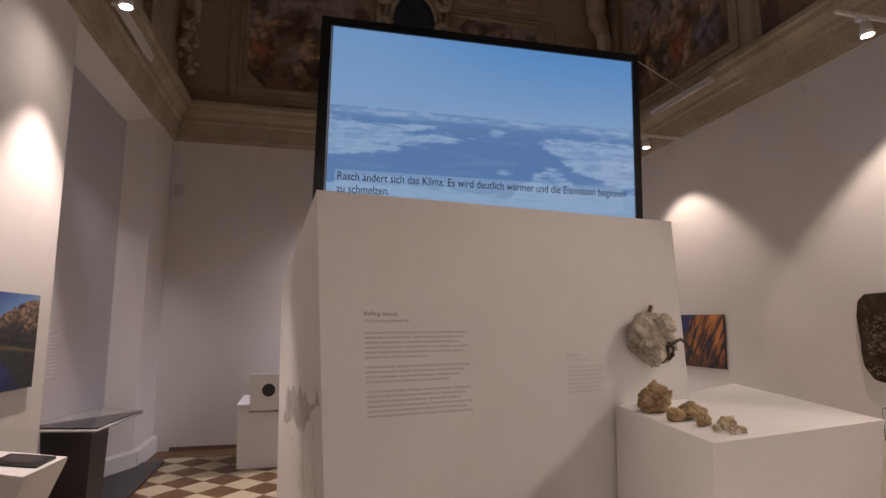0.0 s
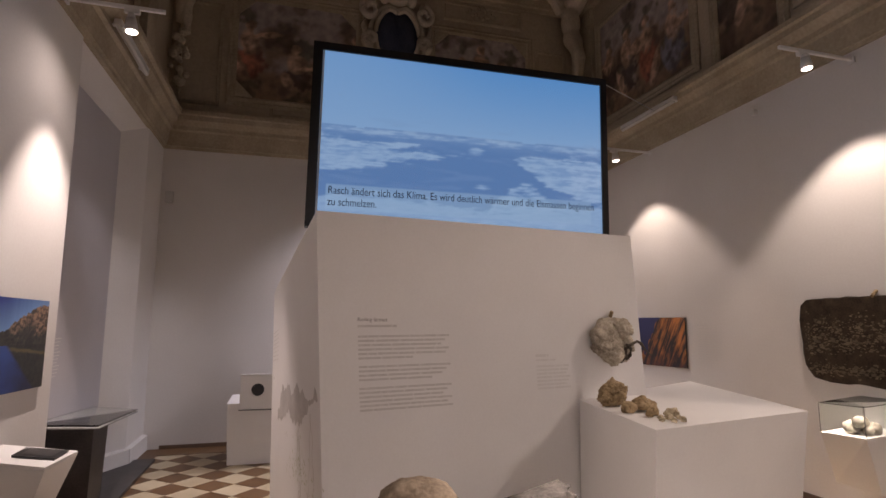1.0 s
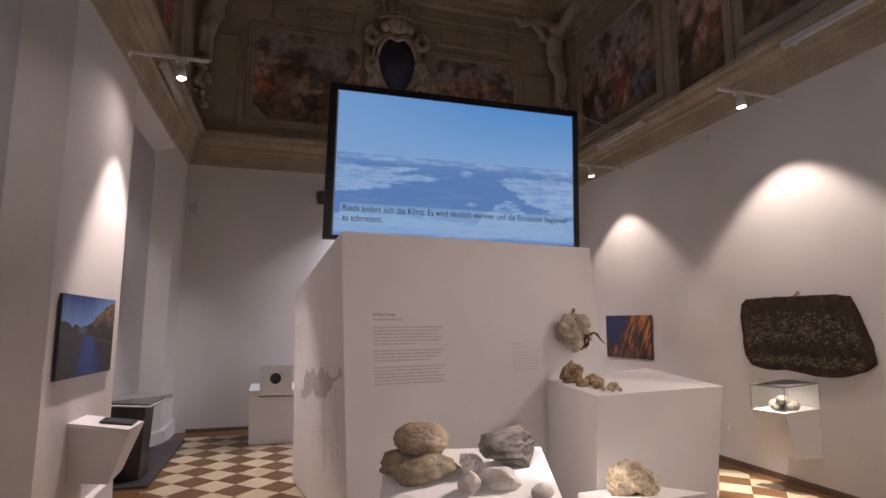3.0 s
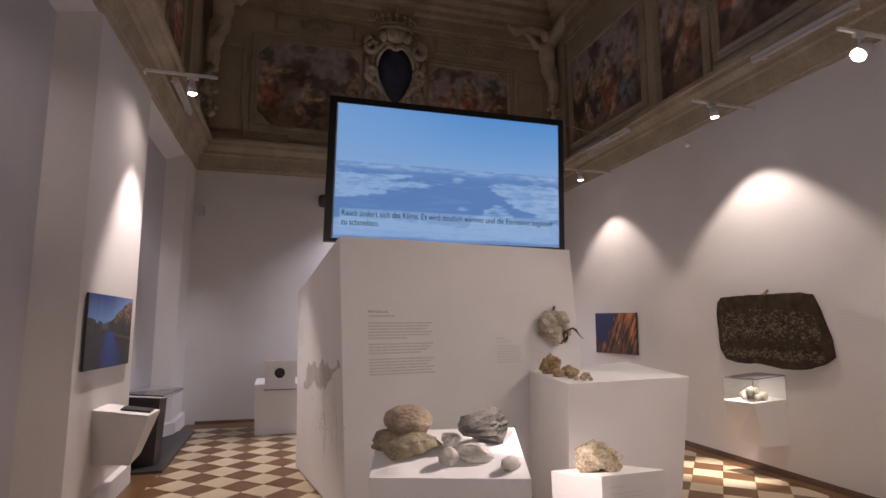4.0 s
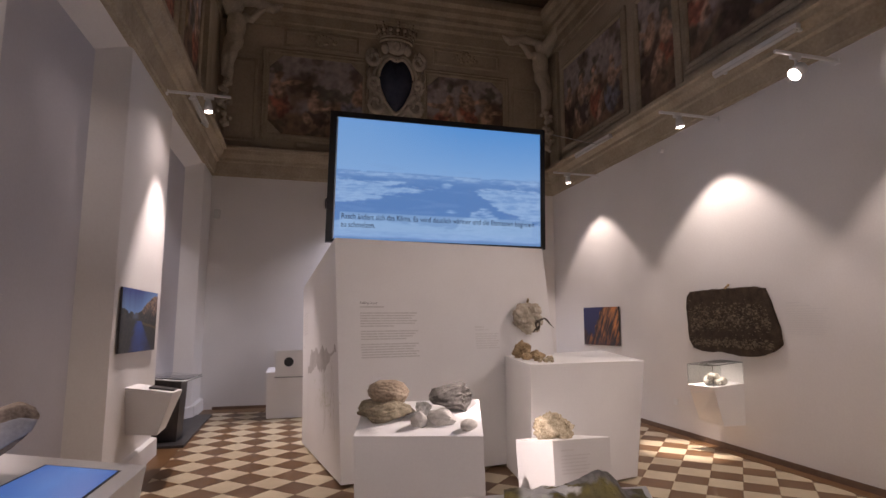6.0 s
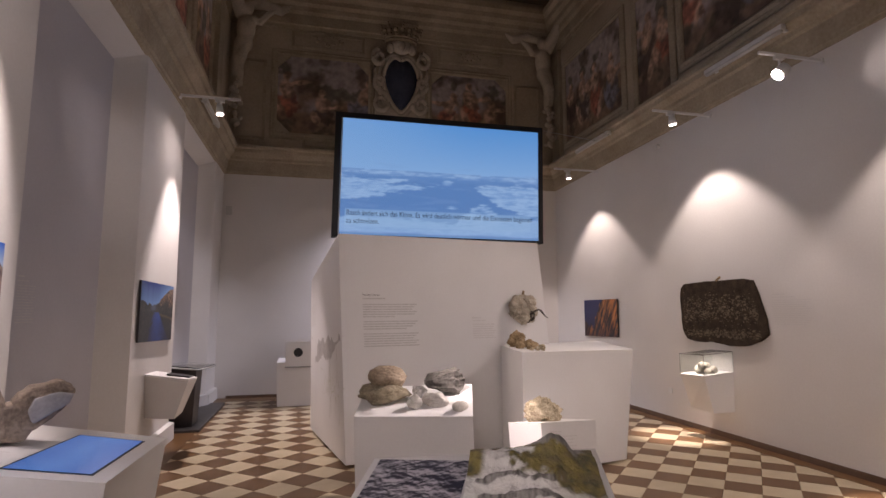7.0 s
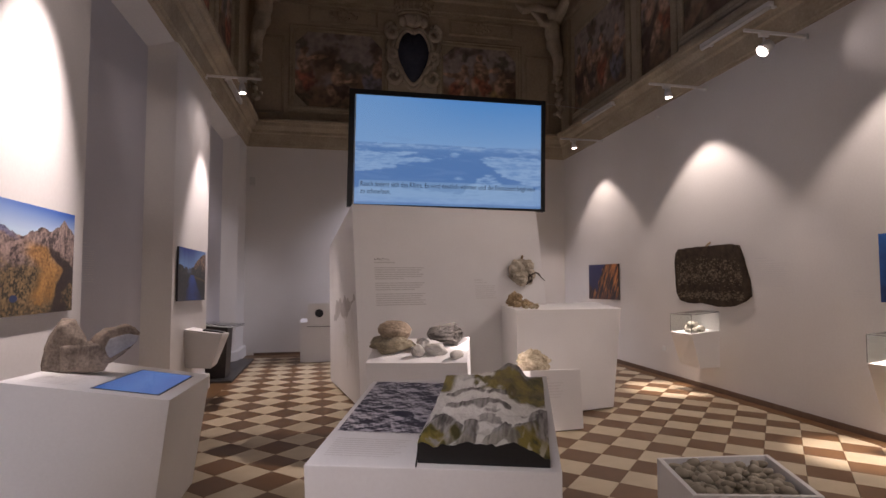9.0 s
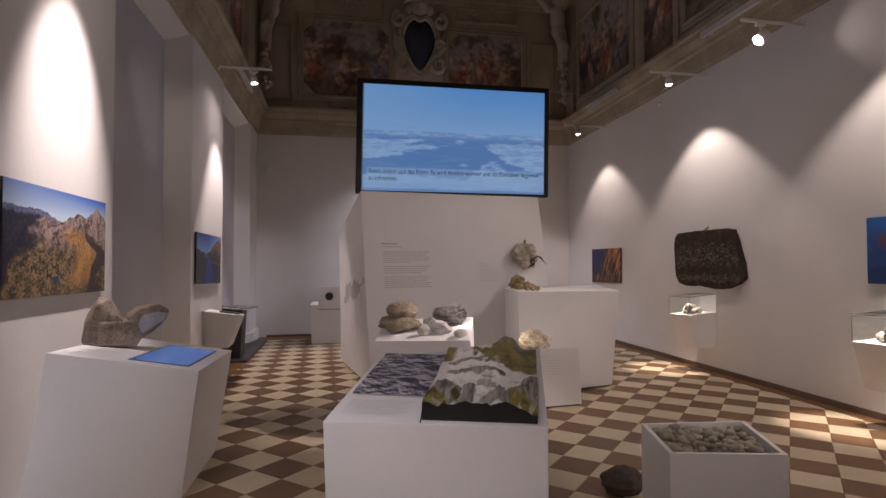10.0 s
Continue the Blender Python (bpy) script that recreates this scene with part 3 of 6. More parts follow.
part("shield", bm, M_SHIELD, crest, "dark blue heart-shaped shield", True)
part("rim", sweep([(x, CY - 0.11, z) for x, z in outline + outline[:1]], 0.038, 8), M_STATUE, crest, "pale stucco rim", True)
part("outer_rim", sweep([(CX + (x - CX) * 1.24, CY - 0.07, 6.10 + (z - 6.10) * 1.13) for x, z in outline + outline[:1]], 0.042, 8), M_STATUE, crest, "pale stucco outer rim", True)


def scroll(cx, cz, r0, turns, start, way, parent, thick=0.068):
    pts, rad = [], []
    for k in range(30):
        s = k / 29
        a = start + way * turns * 2 * math.pi * s
        r = r0 * (1 - 0.75 * s)
        pts.append((cx + r * math.cos(a), CY - 0.10 - 0.05 * s, cz + r * math.sin(a)))
        rad.append(thick * (1 - 0.4 * s))
    part("scroll", sweep(pts, rad, 8), M_STATUE, parent, "pale stucco scroll", True)


for s in (-1, 1):
    scroll(CX + s * 0.50, 6.54, 0.17, 1.3, math.pi / 2, -s, crest)
    scroll(CX + s * 0.49, 6.04, 0.13, 1.2, -math.pi / 2, s, crest)
    scroll(CX + s * 0.46, 5.62, 0.22, 1.3, math.pi / 2, s, crest, 0.07)
    part("side_strap", sweep([(CX + s * 0.44, CY - 0.08, 6.72), (CX + s * 0.60, CY - 0.10, 6.55), (CX + s * 0.62, CY - 0.10, 6.25), (CX + s * 0.50, CY - 0.10, 5.95), (CX + s * 0.42, CY - 0.10, 5.72)], [0.05, 0.06, 0.055, 0.06, 0.05], 8), M_STATUE, crest, "", True)
bm = bmesh.new()
ball(bm, (CX, CY - 0.12, 6.82), (0.24, 0.10, 0.17), 3)
ball(bm, (CX, CY - 0.20, 6.80), (0.08, 0.08, 0.11), 2)
for s in (-1, 1):
    ball(bm, (CX + s * 0.25, CY - 0.12, 6.76), (0.10, 0.08, 0.11), 2)
part("crest_boss", bm, M_STATUE, crest, "", True)
bm = bmesh.new()
for z, r in ((6.91, 0.032), (6.98, 0.024)):
    sweep([(CX - 0.36 * math.cos(math.pi * k / 20), CY - 0.08 - 0.17 * math.sin(math.pi * k / 20), z) for k in range(21)], r, 8, bm)
for k in range(9):
    a = math.pi * k / 8
    tall = 1.0 if k % 2 == 0 else 0.62
    for q, r in ((0.05, 0.045), (0.13, 0.060), (0.20, 0.040), (0.26, 0.034)):
        if q > 0.26 * tall + 0.01:
            continue
        f = 0.37 + 0.42 * q
        ball(bm, (CX - f * math.cos(a), CY - 0.08 - 0.48 * f * math.sin(a), 6.97 + q), (r, r * 0.8, r * 0.9), 1)
part("crown", bm, M_STUCCO, crest, "stucco crown with pearls", True)


crest.scale = (0.87, 1, 1)


def figure(side):
    """A stucco corner figure, in plain rounded masses."""
    cx, cy = (WEST + 0.30, NORTH - 0.22) if side < 0 else (EAST - 0.32, NORTH - 0.22)
    s = -side
    bm = bmesh.new()
    ball(bm, (cx, cy, 6.78), (0.17, 0.14, 0.30), 3)
    ball(bm, (cx - 0.02 * s, cy, 6.50), (0.16, 0.13, 0.20), 3)
    ball(bm, (cx + 0.03 * s, cy - 0.04, 7.16), (0.10, 0.11, 0.12), 3)
    sweep([(cx + 0.12 * s, cy, 6.98), (cx + 0.26 * s, cy - 0.06, 6.90), (cx + 0.40 * s, cy - 0.12, 7.04), (cx + 0.52 * s, cy - 0.12, 7.12)], [0.075, 0.065, 0.055, 0.03], 10, bm)
    sweep([(cx - 0.12 * s, cy, 7.0), (cx - 0.22 * s, cy - 0.14, 7.22), (cx - 0.26 * s, cy - 0.30, 7.46)], [0.075, 0.065, 0.04], 10, bm)
    sweep([(cx - 0.05 * s, cy - 0.02, 7.05), (cx - 0.24 * s, cy - 0.25, 7.40), (cx - 0.28 * s, cy - 0.50, 7.62)], [0.10, 0.12, 0.04], 10, bm)
    sweep([(cx + 0.02 * s, cy, 6.5), (cx - 0.04 * s, cy - 0.10, 6.20), (cx - 0.08 * s, cy, 5.92), (cx - 0.06 * s, cy + 0.03, 5.72)], [0.12, 0.10, 0.08, 0.04], 10, bm)
    sweep([(cx - 0.10 * s, cy, 6.5), (cx - 0.14 * s, cy - 0.06, 6.15), (cx - 0.18 * s, cy + 0.05, 5.84)], [0.11, 0.09, 0.05], 10, bm)
    sweep([(cx - 0.2 * s, cy, 7.2), (cx + 0.3 * s, cy + 0.08, 7.34), (cx + 0.62 * s, cy + 0.12, 7.26), (cx + 0.82 * s, cy + 0.14, 7.40)], [0.05, 0.10, 0.09, 0.03], 8, bm)
    me_ob = thing("corner_statue", "pale stucco corner figure with raised arms", "statue", (cx, cy, 5.7), bm, M_STATUE, group="stucco corner figures", smooth=True)
    md = me_ob.modifiers.new("blend", "REMESH")
    md.mode, md.voxel_size, md.use_smooth_shade = "VOXEL", 0.022, True
    rng = random.Random(4 + side)
    bm = bmesh.new()
    for k in range(26):
        ball(bm, (cx - 0.12 * s + rng.gauss(0, 0.05), cy - 0.02 + rng.gauss(0, 0.04), 5.72 - 0.032 * k + rng.gauss(0, 0.02)), rng.uniform(0.035, 0.075), 1)
    g_ob = thing("stucco_garland", "hanging stucco garland of fruit", "garland", (cx, cy, 4.7), bm, M_STATUE, group="stucco garlands", smooth=True)
    md = g_ob.modifiers.new("blend", "REMESH")
    md.mode, md.voxel_size, md.use_smooth_shade = "VOXEL", 0.012, True


figure(-1)
figure(1)


# ---- lamps ----
def lamp(wall_x, arm_end, head_x, y, label, hot=None, arm_y=None, z=4.026):
    """A spotlight on an arm that stands out from the wall under the cornice."""
    s = 1 if arm_end > wall_x else -1
    q = y if arm_y is None else arm_y
    ob = thing("spotlight_lamp", label, "lamp", (wall_x, q, z), group="spotlights on wall arms")
    part("arm", box(min(wall_x, arm_end), max(wall_x, arm_end), q - 0.014, q + 0.014, z - 0.016, z + 0.012, 0.003), M_WHITE_METAL, ob, "white track arm")
    part("wall_plate", box(min(wall_x, wall_x + s * 0.02), max(wall_x, wall_x + s * 0.02), q - 0.03, q + 0.03, z - 0.04, z + 0.018, 0.004), M_WHITE_METAL, ob)
    part("adapter", box(head_x - 0.06, head_x + 0.05, q - 0.018, q + 0.018, z - 0.052, z - 0.017, 0.006), M_WHITE_METAL, ob)
    if hot is None:
        top, low = Vector((head_x - 0.012, y + 0.004, z - 0.045)), Vector((head_x, y, 3.866 + 0.6 * max(0.0, z - 4.04)))
        d = (low - top).normalized()
        part("head", rod(low, low - d * 0.10, 0.050, 20, 0.036), M_WHITE_METAL, ob, "white bell-shaped lamp head", True)
        part("neck", rod(low - d * 0.10, top, 0.034, 16, 0.022), M_WHITE_METAL, ob, "", True)
        part("light_disc", rod(low + d * 0.001, low + d * 0.008, 0.042, 20), M_LAMP, ob, "glowing lamp disc")
    else:
        c, d = Vector((head_x, y, 3.86)), (Vector(hot) - Vector((head_x, y, 3.86))).normalized()
        part("head", rod(c - d * 0.075, c + d * 0.035, 0.062, 20), M_WHITE_METAL, ob, "white cylindrical lamp head", True)
        part("light_disc", rod(c + d * 0.036, c + d * 0.044, 0.058, 20), M_LAMP_HOT, ob, "dazzling lamp disc")
        part("stem", rod((head_x, q, z - 0.05), c, 0.012, 8), M_WHITE_METAL, ob)
    return ob


# the last body belongs to the added washer, out of view
for y in WASHERS:
    lamp(EAST - 0.002, 3.87, 4.13, y, "small white spotlight on a bracket arm pointing down the wall", None, y + 0.03, 4.04)
lamp(EAST - 0.002, 3.95, 4.19, 1.37, "white spotlight turned towards the stones", (1.0, 1.75, 0.9), z=4.04)
# body of an added fill lamp, out of view behind the camera
lamp(EAST - 0.002, 3.84, 4.13, -4.6, "unseen added white spotlight turned towards the room", (0.9, 0.6, 0.6), z=4.04)
# the arms at -3.2 and -5.2 are added behind the camera, unseen
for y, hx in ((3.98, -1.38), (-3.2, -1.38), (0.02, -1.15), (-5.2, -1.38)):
    lamp(WEST + 0.03, -1.15 if hx < -1.2 else -1.0, hx, y, "small white spotlight on a bracket arm over the pier", z=4.10)

# bodies for the added end-wall washers, hidden by the screen
for x in (0.9, 2.3):
    ob = thing("spotlight_lamp", "small added white spotlight hidden behind the screen at the end wall", "lamp", (x, NORTH - 0.03, 4.02), group="spotlights on wall arms")
    part("arm", box(x - 0.014, x + 0.014, 6.80, NORTH - 0.03, 4.012, 4.040, 0.003), M_WHITE_METAL, ob, "white track arm")
    part("head", rod((x, 7.05, 3.862), (x, 7.05, 4.011), 0.046, 20), M_WHITE_METAL, ob, "white cylindrical lamp head", True)
    part("light_disc", rod((x, 7.05, 3.853), (x, 7.05, 3.861), 0.038, 20), M_LAMP, ob, "glowing lamp disc")


def light_tube(x, y0, y1, z, wall_side):
    """A slim batten lamp held off the face of the cornice by two clips."""
    ob = thing("light_tube", "long white unlit tube lamp along the cornice", "tube lamp", (x, y0, z), group="tube lamps on the cornice")
    part("tube", rod((x - wall_side * 0.012, y0, z - 0.012), (x - wall_side * 0.012, y1, z - 0.012), 0.024, 12), M_TUBE, ob, "", True)
    part("housing", box(x - 0.032, x + 0.032, y0 - 0.02, y1 + 0.02, z - 0.004, z + 0.052, 0.006), M_WHITE_METAL, ob, "white enamelled housing")
    for y in (y0 + 0.05, y1 - 0.05):
        part("holder", box(min(x, x + wall_side * 0.11), max(x, x + wall_side * 0.11), y - 0.02, y + 0.02, z + 0.01, z + 0.03), M_WHITE_METAL, ob)


for y0, y1 in ((5.00, 6.09), (1.56, 2.67), (-1.9, -0.8)):
    light_tube(EAST - 0.255, y0, y1, 4.44, 1)
light_tube(WEST + 0.17, 4.73, 5.73, 4.32, -1)

# small devices on the walls
ob = thing("wall_sensor", "small grey sensor box on the end wall", "sensor", (-1.74, NORTH, 3.35), box(-1.80, -1.70, NORTH - 0.07, NORTH, 3.27, 3.43, 0.01), M_TUBE)
ob = thing("wall_sensor", "small round grey sensor below the cornice", "sensor", (EAST, 4.05, 3.95), rod((EAST, 4.05, 3.95), (EAST - 0.05, 4.05, 3.95), 0.035, 14), M_WHITE_METAL)
ob = thing("wall_speaker", "small dark grey loudspeaker high on the end wall", "loudspeaker", (0.10, NORTH, 3.62), box(0.09, 0.25, NORTH - 0.14, NORTH, 3.52, 3.74, 0.06), M_STEEL)
ob = thing("wall_socket", "white wall socket low on the wall", "socket", (EAST, 4.03, 0.42), box(EAST - 0.012, EAST, 3.99, 4.07, 0.38, 0.46, 0.004), M_WHITE_METAL)


# ---- the exhibits ----
def plinth(name, label, bottom, top, category="plinth", bevel=0.004, gap=0.0, mat=None, cuts=0):
    """A white board plinth with leaning sides: corners counter-clockwise from above."""
    cx = sum(p[0] for p in bottom) / 4
    cy = sum(p[1] for p in bottom) / 4
    ob = thing(name, label, category, (cx, cy, 0))
    if gap:
        inner = [(cx + (p[0] - cx) * 0.9, cy + (p[1] - cy) * 0.9) for p in bottom]
        part("recessed_base", hexa([(*p, 0) for p in inner], [(*p, gap + 0.01) for p in inner], 0), M_BLACK, ob, "black recessed base")
    low = [Vector(b).to_3d().lerp(Vector(t), gap / t[2]) for b, t in zip([(p[0], p[1], 0) for p in bottom], top)]
    part("body", hexa(low, top, bevel, cuts), mat or M_BOARD, ob)
    return ob


def onto(p, a, b, c, axis):
    """p moved along one axis into the plane of a, b and c."""
    a, b, c, p = Vector(a), Vector(b), Vector(c), Vector(p)
    n = (b - a).cross(c - a)
    p[axis] -= n.dot(p - a) / n[axis]
    return tuple(p)


# the large leaning display block that carries the text
BL_TOP = [(0.0, 2.46, 2.27), (2.23, 2.86, 2.29), (2.10, 4.95, 1.96), (-0.25, 4.66, 1.93)]
BL_BOT = [(0.13, 2.74, 0), (2.62, 3.16, 0), (2.5, 5.0, 0), (-0.21, 4.58, 0)]
BL_BOT[1] = onto(BL_BOT[1], BL_BOT[0], BL_TOP[0], BL_TOP[1], 1)
# the body starts above a shadow gap, on the same planes
block = plinth("display_block", "large white leaning display block with printed text", BL_BOT, BL_TOP, "display wall", 0.005, 0.03, cuts=14)
FACE = [BL_BOT[0], BL_BOT[1], BL_TOP[1], BL_TOP[0]]


def face_uv(p):
    """u, v of a place near the block's front face."""
    v = p[2] / 2.28
    x0, x1 = 0.13 * (1 - v), 2.62 + (2.23 - 2.62) * v
    return (p[0] - x0) / (x1 - x0), v


u0, v0 = face_uv((0.245, 0, 1.71))
bm = text_mesh("Rolling Stones", 0.031)
c = [Vector(p) for p in FACE]
right, up = (c[1] - c[0]), (c[3] - c[0])
part("heading", lay(bm, bilinear(FACE, u0, v0 - 0.012, 0), right, up, 0.003), M_DARK_INK, block, "dark heading lettering")
rows = [(u0, u0 + 0.10, v0 - 0.027, 0.006)]
v = v0 - 0.052
for count, last in ((6, 0.14), (4, 0.19), (6, 0.245)):
    for k in range(count):
        rows.append((u0, u0 + (last if k == count - 1 else 0.243 - 0.012 * ((k * 7) % 3)), v, 0.0052))
        v -= 0.0107
    v -= 0.0105
bars(block, FACE, rows, M_INK, seed=2)
u1, v1 = face_uv((1.44, 0, 1.46))
rows = [(u1, u1 + 0.045, v1 - 0.006, 0.007), (u1, u1 + 0.07, v1 - 0.018, 0.005)] + [(u1, u1 + 0.115 - 0.006 * (k % 3), v1 - 0.036 - 0.0105 * k, 0.0055) for k in range(7)]
bars(block, FACE, rows, M_PALE_INK, seed=3)

# the printed outline of mountains and roots on the block's side
SIDE = [BL_BOT[3], BL_BOT[0], BL_TOP[0], BL_TOP[3]]
rng = random.Random(6)
bm = bmesh.new()
N = 40
tops, lows = [], []
for k in range(N + 1):
    u = 0.20 + 0.775 * k / N
    up_ = 0.585 + 0.05 * fbm(u * 7, 3.3) + 0.03 * fbm(u * 25, 1.3) - 0.045 * k / N - (0.06 if k < 4 else 0)
    lo_ = 0.50 + 0.05 * fbm(u * 6, 9.3) + 0.02 * fbm(u * 30, 2.0) - 0.05 * (1 - k / N) + 0.03 * k / N
    tops.append(bm.verts.new(bilinear(SIDE, u, up_, 0.003)))
    lows.append(bm.verts.new(bilinear(SIDE, u, lo_, 0.003)))
for k in range(N):
    bm.faces.new((lows[k], lows[k + 1], tops[k + 1], tops[k]))
part("mountain_print", bm, M_STAIN, block, "grey printed mountain silhouette")
bm = bmesh.new()
for k in range(6):
    u, v = rng.choice((0.70, 0.76, 0.86)) + rng.gauss(0, 0.03), rng.uniform(0.50, 0.54)
    pts = []
    for j in range(16):
        pts.append((u + 0.008 * math.sin(j * 1.3 + k), v))
        u += rng.gauss(0, 0.008)
        v -= rng.uniform(0.008, 0.034)
    w = rng.uniform(0.0008, 0.0022)
    for (a, b), (a2, b2) in zip(pts, pts[1:]):
        bm.faces.new([bm.verts.new(bilinear(SIDE, q, r, 0.003)) for q, r in ((a - w, b), (a2 - w, b2), (a2 + w, b2), (a + w, b))])
part("root_print", bm, M_ROOT, block, "thin brownish printed root lines")["kind"] = "stuff"
bm = bmesh.new()
for k in range(130):
    u, v = 0.66 + rng.gauss(0, 0.11), 0.335 + rng.gauss(0, 0.035)
    a, l = rng.uniform(0, 6.3), rng.uniform(0.006, 0.030)
    bm.faces.new([bm.verts.new(bilinear(SIDE, q, r, 0.0034)) for q, r in ((u, v), (u + l * math.cos(a), v + l * math.sin(a)), (u + l * math.cos(a) + 0.002, v + l * math.sin(a) + 0.003), (u + 0.002, v + 0.003))])
part("moss_print", bm, M_MOSS, block, "pale olive printed tufts")["kind"] = "stuff"
bars(block, SIDE, [(0.03, 0.20, 0.80 - 0.017 * k, 0.006) for k in range(8)] + [(0.05, 0.09, 0.60, 0.012)], M_PALE_INK, seed=8)

# the screen above the block
O = Vector((-0.022, 4.13, 2.462))
SR, SU = Vector((2.856, -0.06, -0.015)), Vector((0.026, 0.0, 1.645))
SN = SR.cross(SU).normalized()


def on_screen(u, v, d=0.0):
    return O + SR * u + SU * v + SN * d


def screen_bar(u0, u1, v0, v1, d0, d1):
    bm = bmesh.new()
    add_hexa(bm, [on_screen(u0, v0, d1), on_screen(u1, v0, d1), on_screen(u1, v0, d0), on_screen(u0, v0, d0)], [on_screen(u0, v1, d1), on_screen(u1, v1, d1), on_screen(u1, v1, d0), on_screen(u0, v1, d0)])
    bmesh.ops.recalc_face_normals(bm, faces=bm.faces[:])
    return bm


def ice(u, v):
    """A hazy arctic sea: pale sky, ragged snow shores left and right, floes in between."""
    sky_top, sky_low = lin(86, 158, 226), lin(132, 184, 234)
    water, snow, dim = lin(90, 140, 200), lin(150, 194, 236), lin(122, 170, 222)
    n = fbm(u * 5 + 2, v * 22, 4.1, 5)
    fine = fbm(u * 22, v * 80, 1.7, 4)
    hz = 0.565 + 0.012 * n
    if v > hz:
        f = (v - hz) / (1 - hz)
        c = mixc(sky_low, sky_top, f ** 0.8 * (0.45 + 0.55 * step(0.0, 0.7, u)))
        return mixc(c, dim, 0.4 * step(0.15, 0.5, n) * step(0.25, 0.0, f))
    c = mixc(mixc(water, sky_low, 0.25), water, step(0.58, 0.45, v))
    c = mixc(c, lin(106, 152, 208), 0.5 * step(0.0, 0.5, n))
    w = 0.05 * n + 0.03 * fine
    shores = [
        min(v - (0.29 + 0.33 * u), 0.505 - 0.15 * u - v, (0.44 - u) * 0.25),
        min(v - (0.46 - 1.35 * (u - 0.66)), v - (0.33 - 0.5 * (u - 0.74)), 0.45 + 0.12 * (u - 0.66) - v, (u - 0.645) * 0.3),
        min(0.29 - 10 * (u - 0.70) ** 2 - v, 0.02),
        (0.02 - abs(v - 0.545) - 0.03 * abs(math.sin(u * 9 + 1)) * (0.3 + n)) * 0.6,
        (0.022 - math.hypot((u - 0.525) * 0.8, v - 0.485)) * 1.5,
        (0.016 - math.hypot((u - 0.55) * 0.6, v - 0.265)) * 1.5,
        (0.012 - math.hypot((u - 0.71) * 0.5, v - 0.30)) * 1.5,
        0.155 + 0.03 * math.sin(u * 8) - v,
    ]
    for k, d in enumerate(shores):
        amount = step(-0.012, 0.014, d + w * (0.7 if k in (0, 1, 2, 7) else 0.25))
        shade = 0.62 + (1.1 * fine + 0.7 * n) * (0.3 if k == 7 else 1.0)
        if k == 1:
            shade -= 0.6 * step(0.05, 0.35, fbm(u * 9, v * 40, 8.8, 4))
        c = mixc(c, mixc(dim, snow, shade), amount * 0.92)
    if 0.03 < u < 0.955 and 0.075 < v < 0.225:
        c = mixc(c, lin(150, 196, 234), 0.5)
    return mixc(c, water, 0.75 * step(0.035, 0.015, v + 0.008 * n))


screen = thing("screen", "large black-framed screen showing a blue icy sea with subtitles", "screen", tuple(O + SR * 0.5))
part("casing", screen_bar(0.0, 1.0, 0.0, 1.0, -0.10, -0.012), M_BLACK, screen)
part("bezel", screen_bar(0.0, 0.028, 0.0, 1.0, -0.012, 0.02), M_BLACK, screen)
part("bezel", screen_bar(0.978, 1.0, 0.0, 1.0, -0.012, 0.02), M_BLACK, screen)
part("bezel", screen_bar(0.028, 0.978, 0.958, 1.0, -0.012, 0.02), M_BLACK, screen)
part("bezel", screen_bar(0.028, 0.978, 0.0, 0.022, -0.012, 0.02), M_BLACK, screen)
panel = sheet_part("picture", sheet([on_screen(0.028, 0.022), on_screen(0.978, 0.022), on_screen(0.978, 0.958), on_screen(0.028, 0.958)], 220, 124, ice, 0.0), M_SCREEN, screen, "glowing picture of ice and blue water")
part("inner_edge", screen_bar(0.0285, 0.034, 0.022, 0.958, -0.01, 0.004), M_TUBE, screen, "pale grey inner edge")
for k, line in enumerate(("Rasch ändert sich das Klima. Es wird deutlich wärmer und die Eismassen beginnen", "zu schmelzen.")):
    bm = text_mesh(line, 0.097)
    wide = 2.525 if k == 0 else 2.525 * 0.166
    bmesh.ops.scale(bm, vec=(wide / max(q.co.x for q in bm.verts), 1, 1), verts=bm.verts[:])
    lay(bm, on_screen(0.062, 0.178 - 0.062 * k), SR, SU, 0.004)
    part("subtitle", bm, M_SUBTITLE, panel, "dark subtitle lettering")
for u in (0.2, 0.72):
    p = on_screen(u, 0.02, -0.06)
    part("support_post", box(p.x - 0.03, p.x + 0.03, p.y - 0.03, p.y + 0.03, 1.97, p.z), M_BLACK, screen)
wire = thing("stay_wire", "thin steel stay wire from the screen to the cornice", "wire", tuple(on_screen(1, 1)))
part("strand", sweep([on_screen(0.995, 0.985, -0.02), (EAST - 0.21, 5.40, 4.44)], 0.004, 6), M_TUBE, wire)

# the large box beside it
BX_TOP = [(1.63, 1.86, 1.155), (2.97, 2.19, 1.14), (3.46, 3.80, 1.15), (1.79, 2.87, 1.155)]
BX_BOT = [(1.72, 2.06, 0), (2.94, 2.34, 0), (3.42, 3.80, 0), (1.84, 2.99, 0)]
BX_TOP[2] = onto(BX_TOP[2], BX_TOP[0], BX_TOP[1], BX_TOP[3], 2)
big_box = plinth("display_box", "large white box plinth with leaning sides carrying fossils", BX_BOT, BX_TOP, "plinth", 0.005, 0.02)

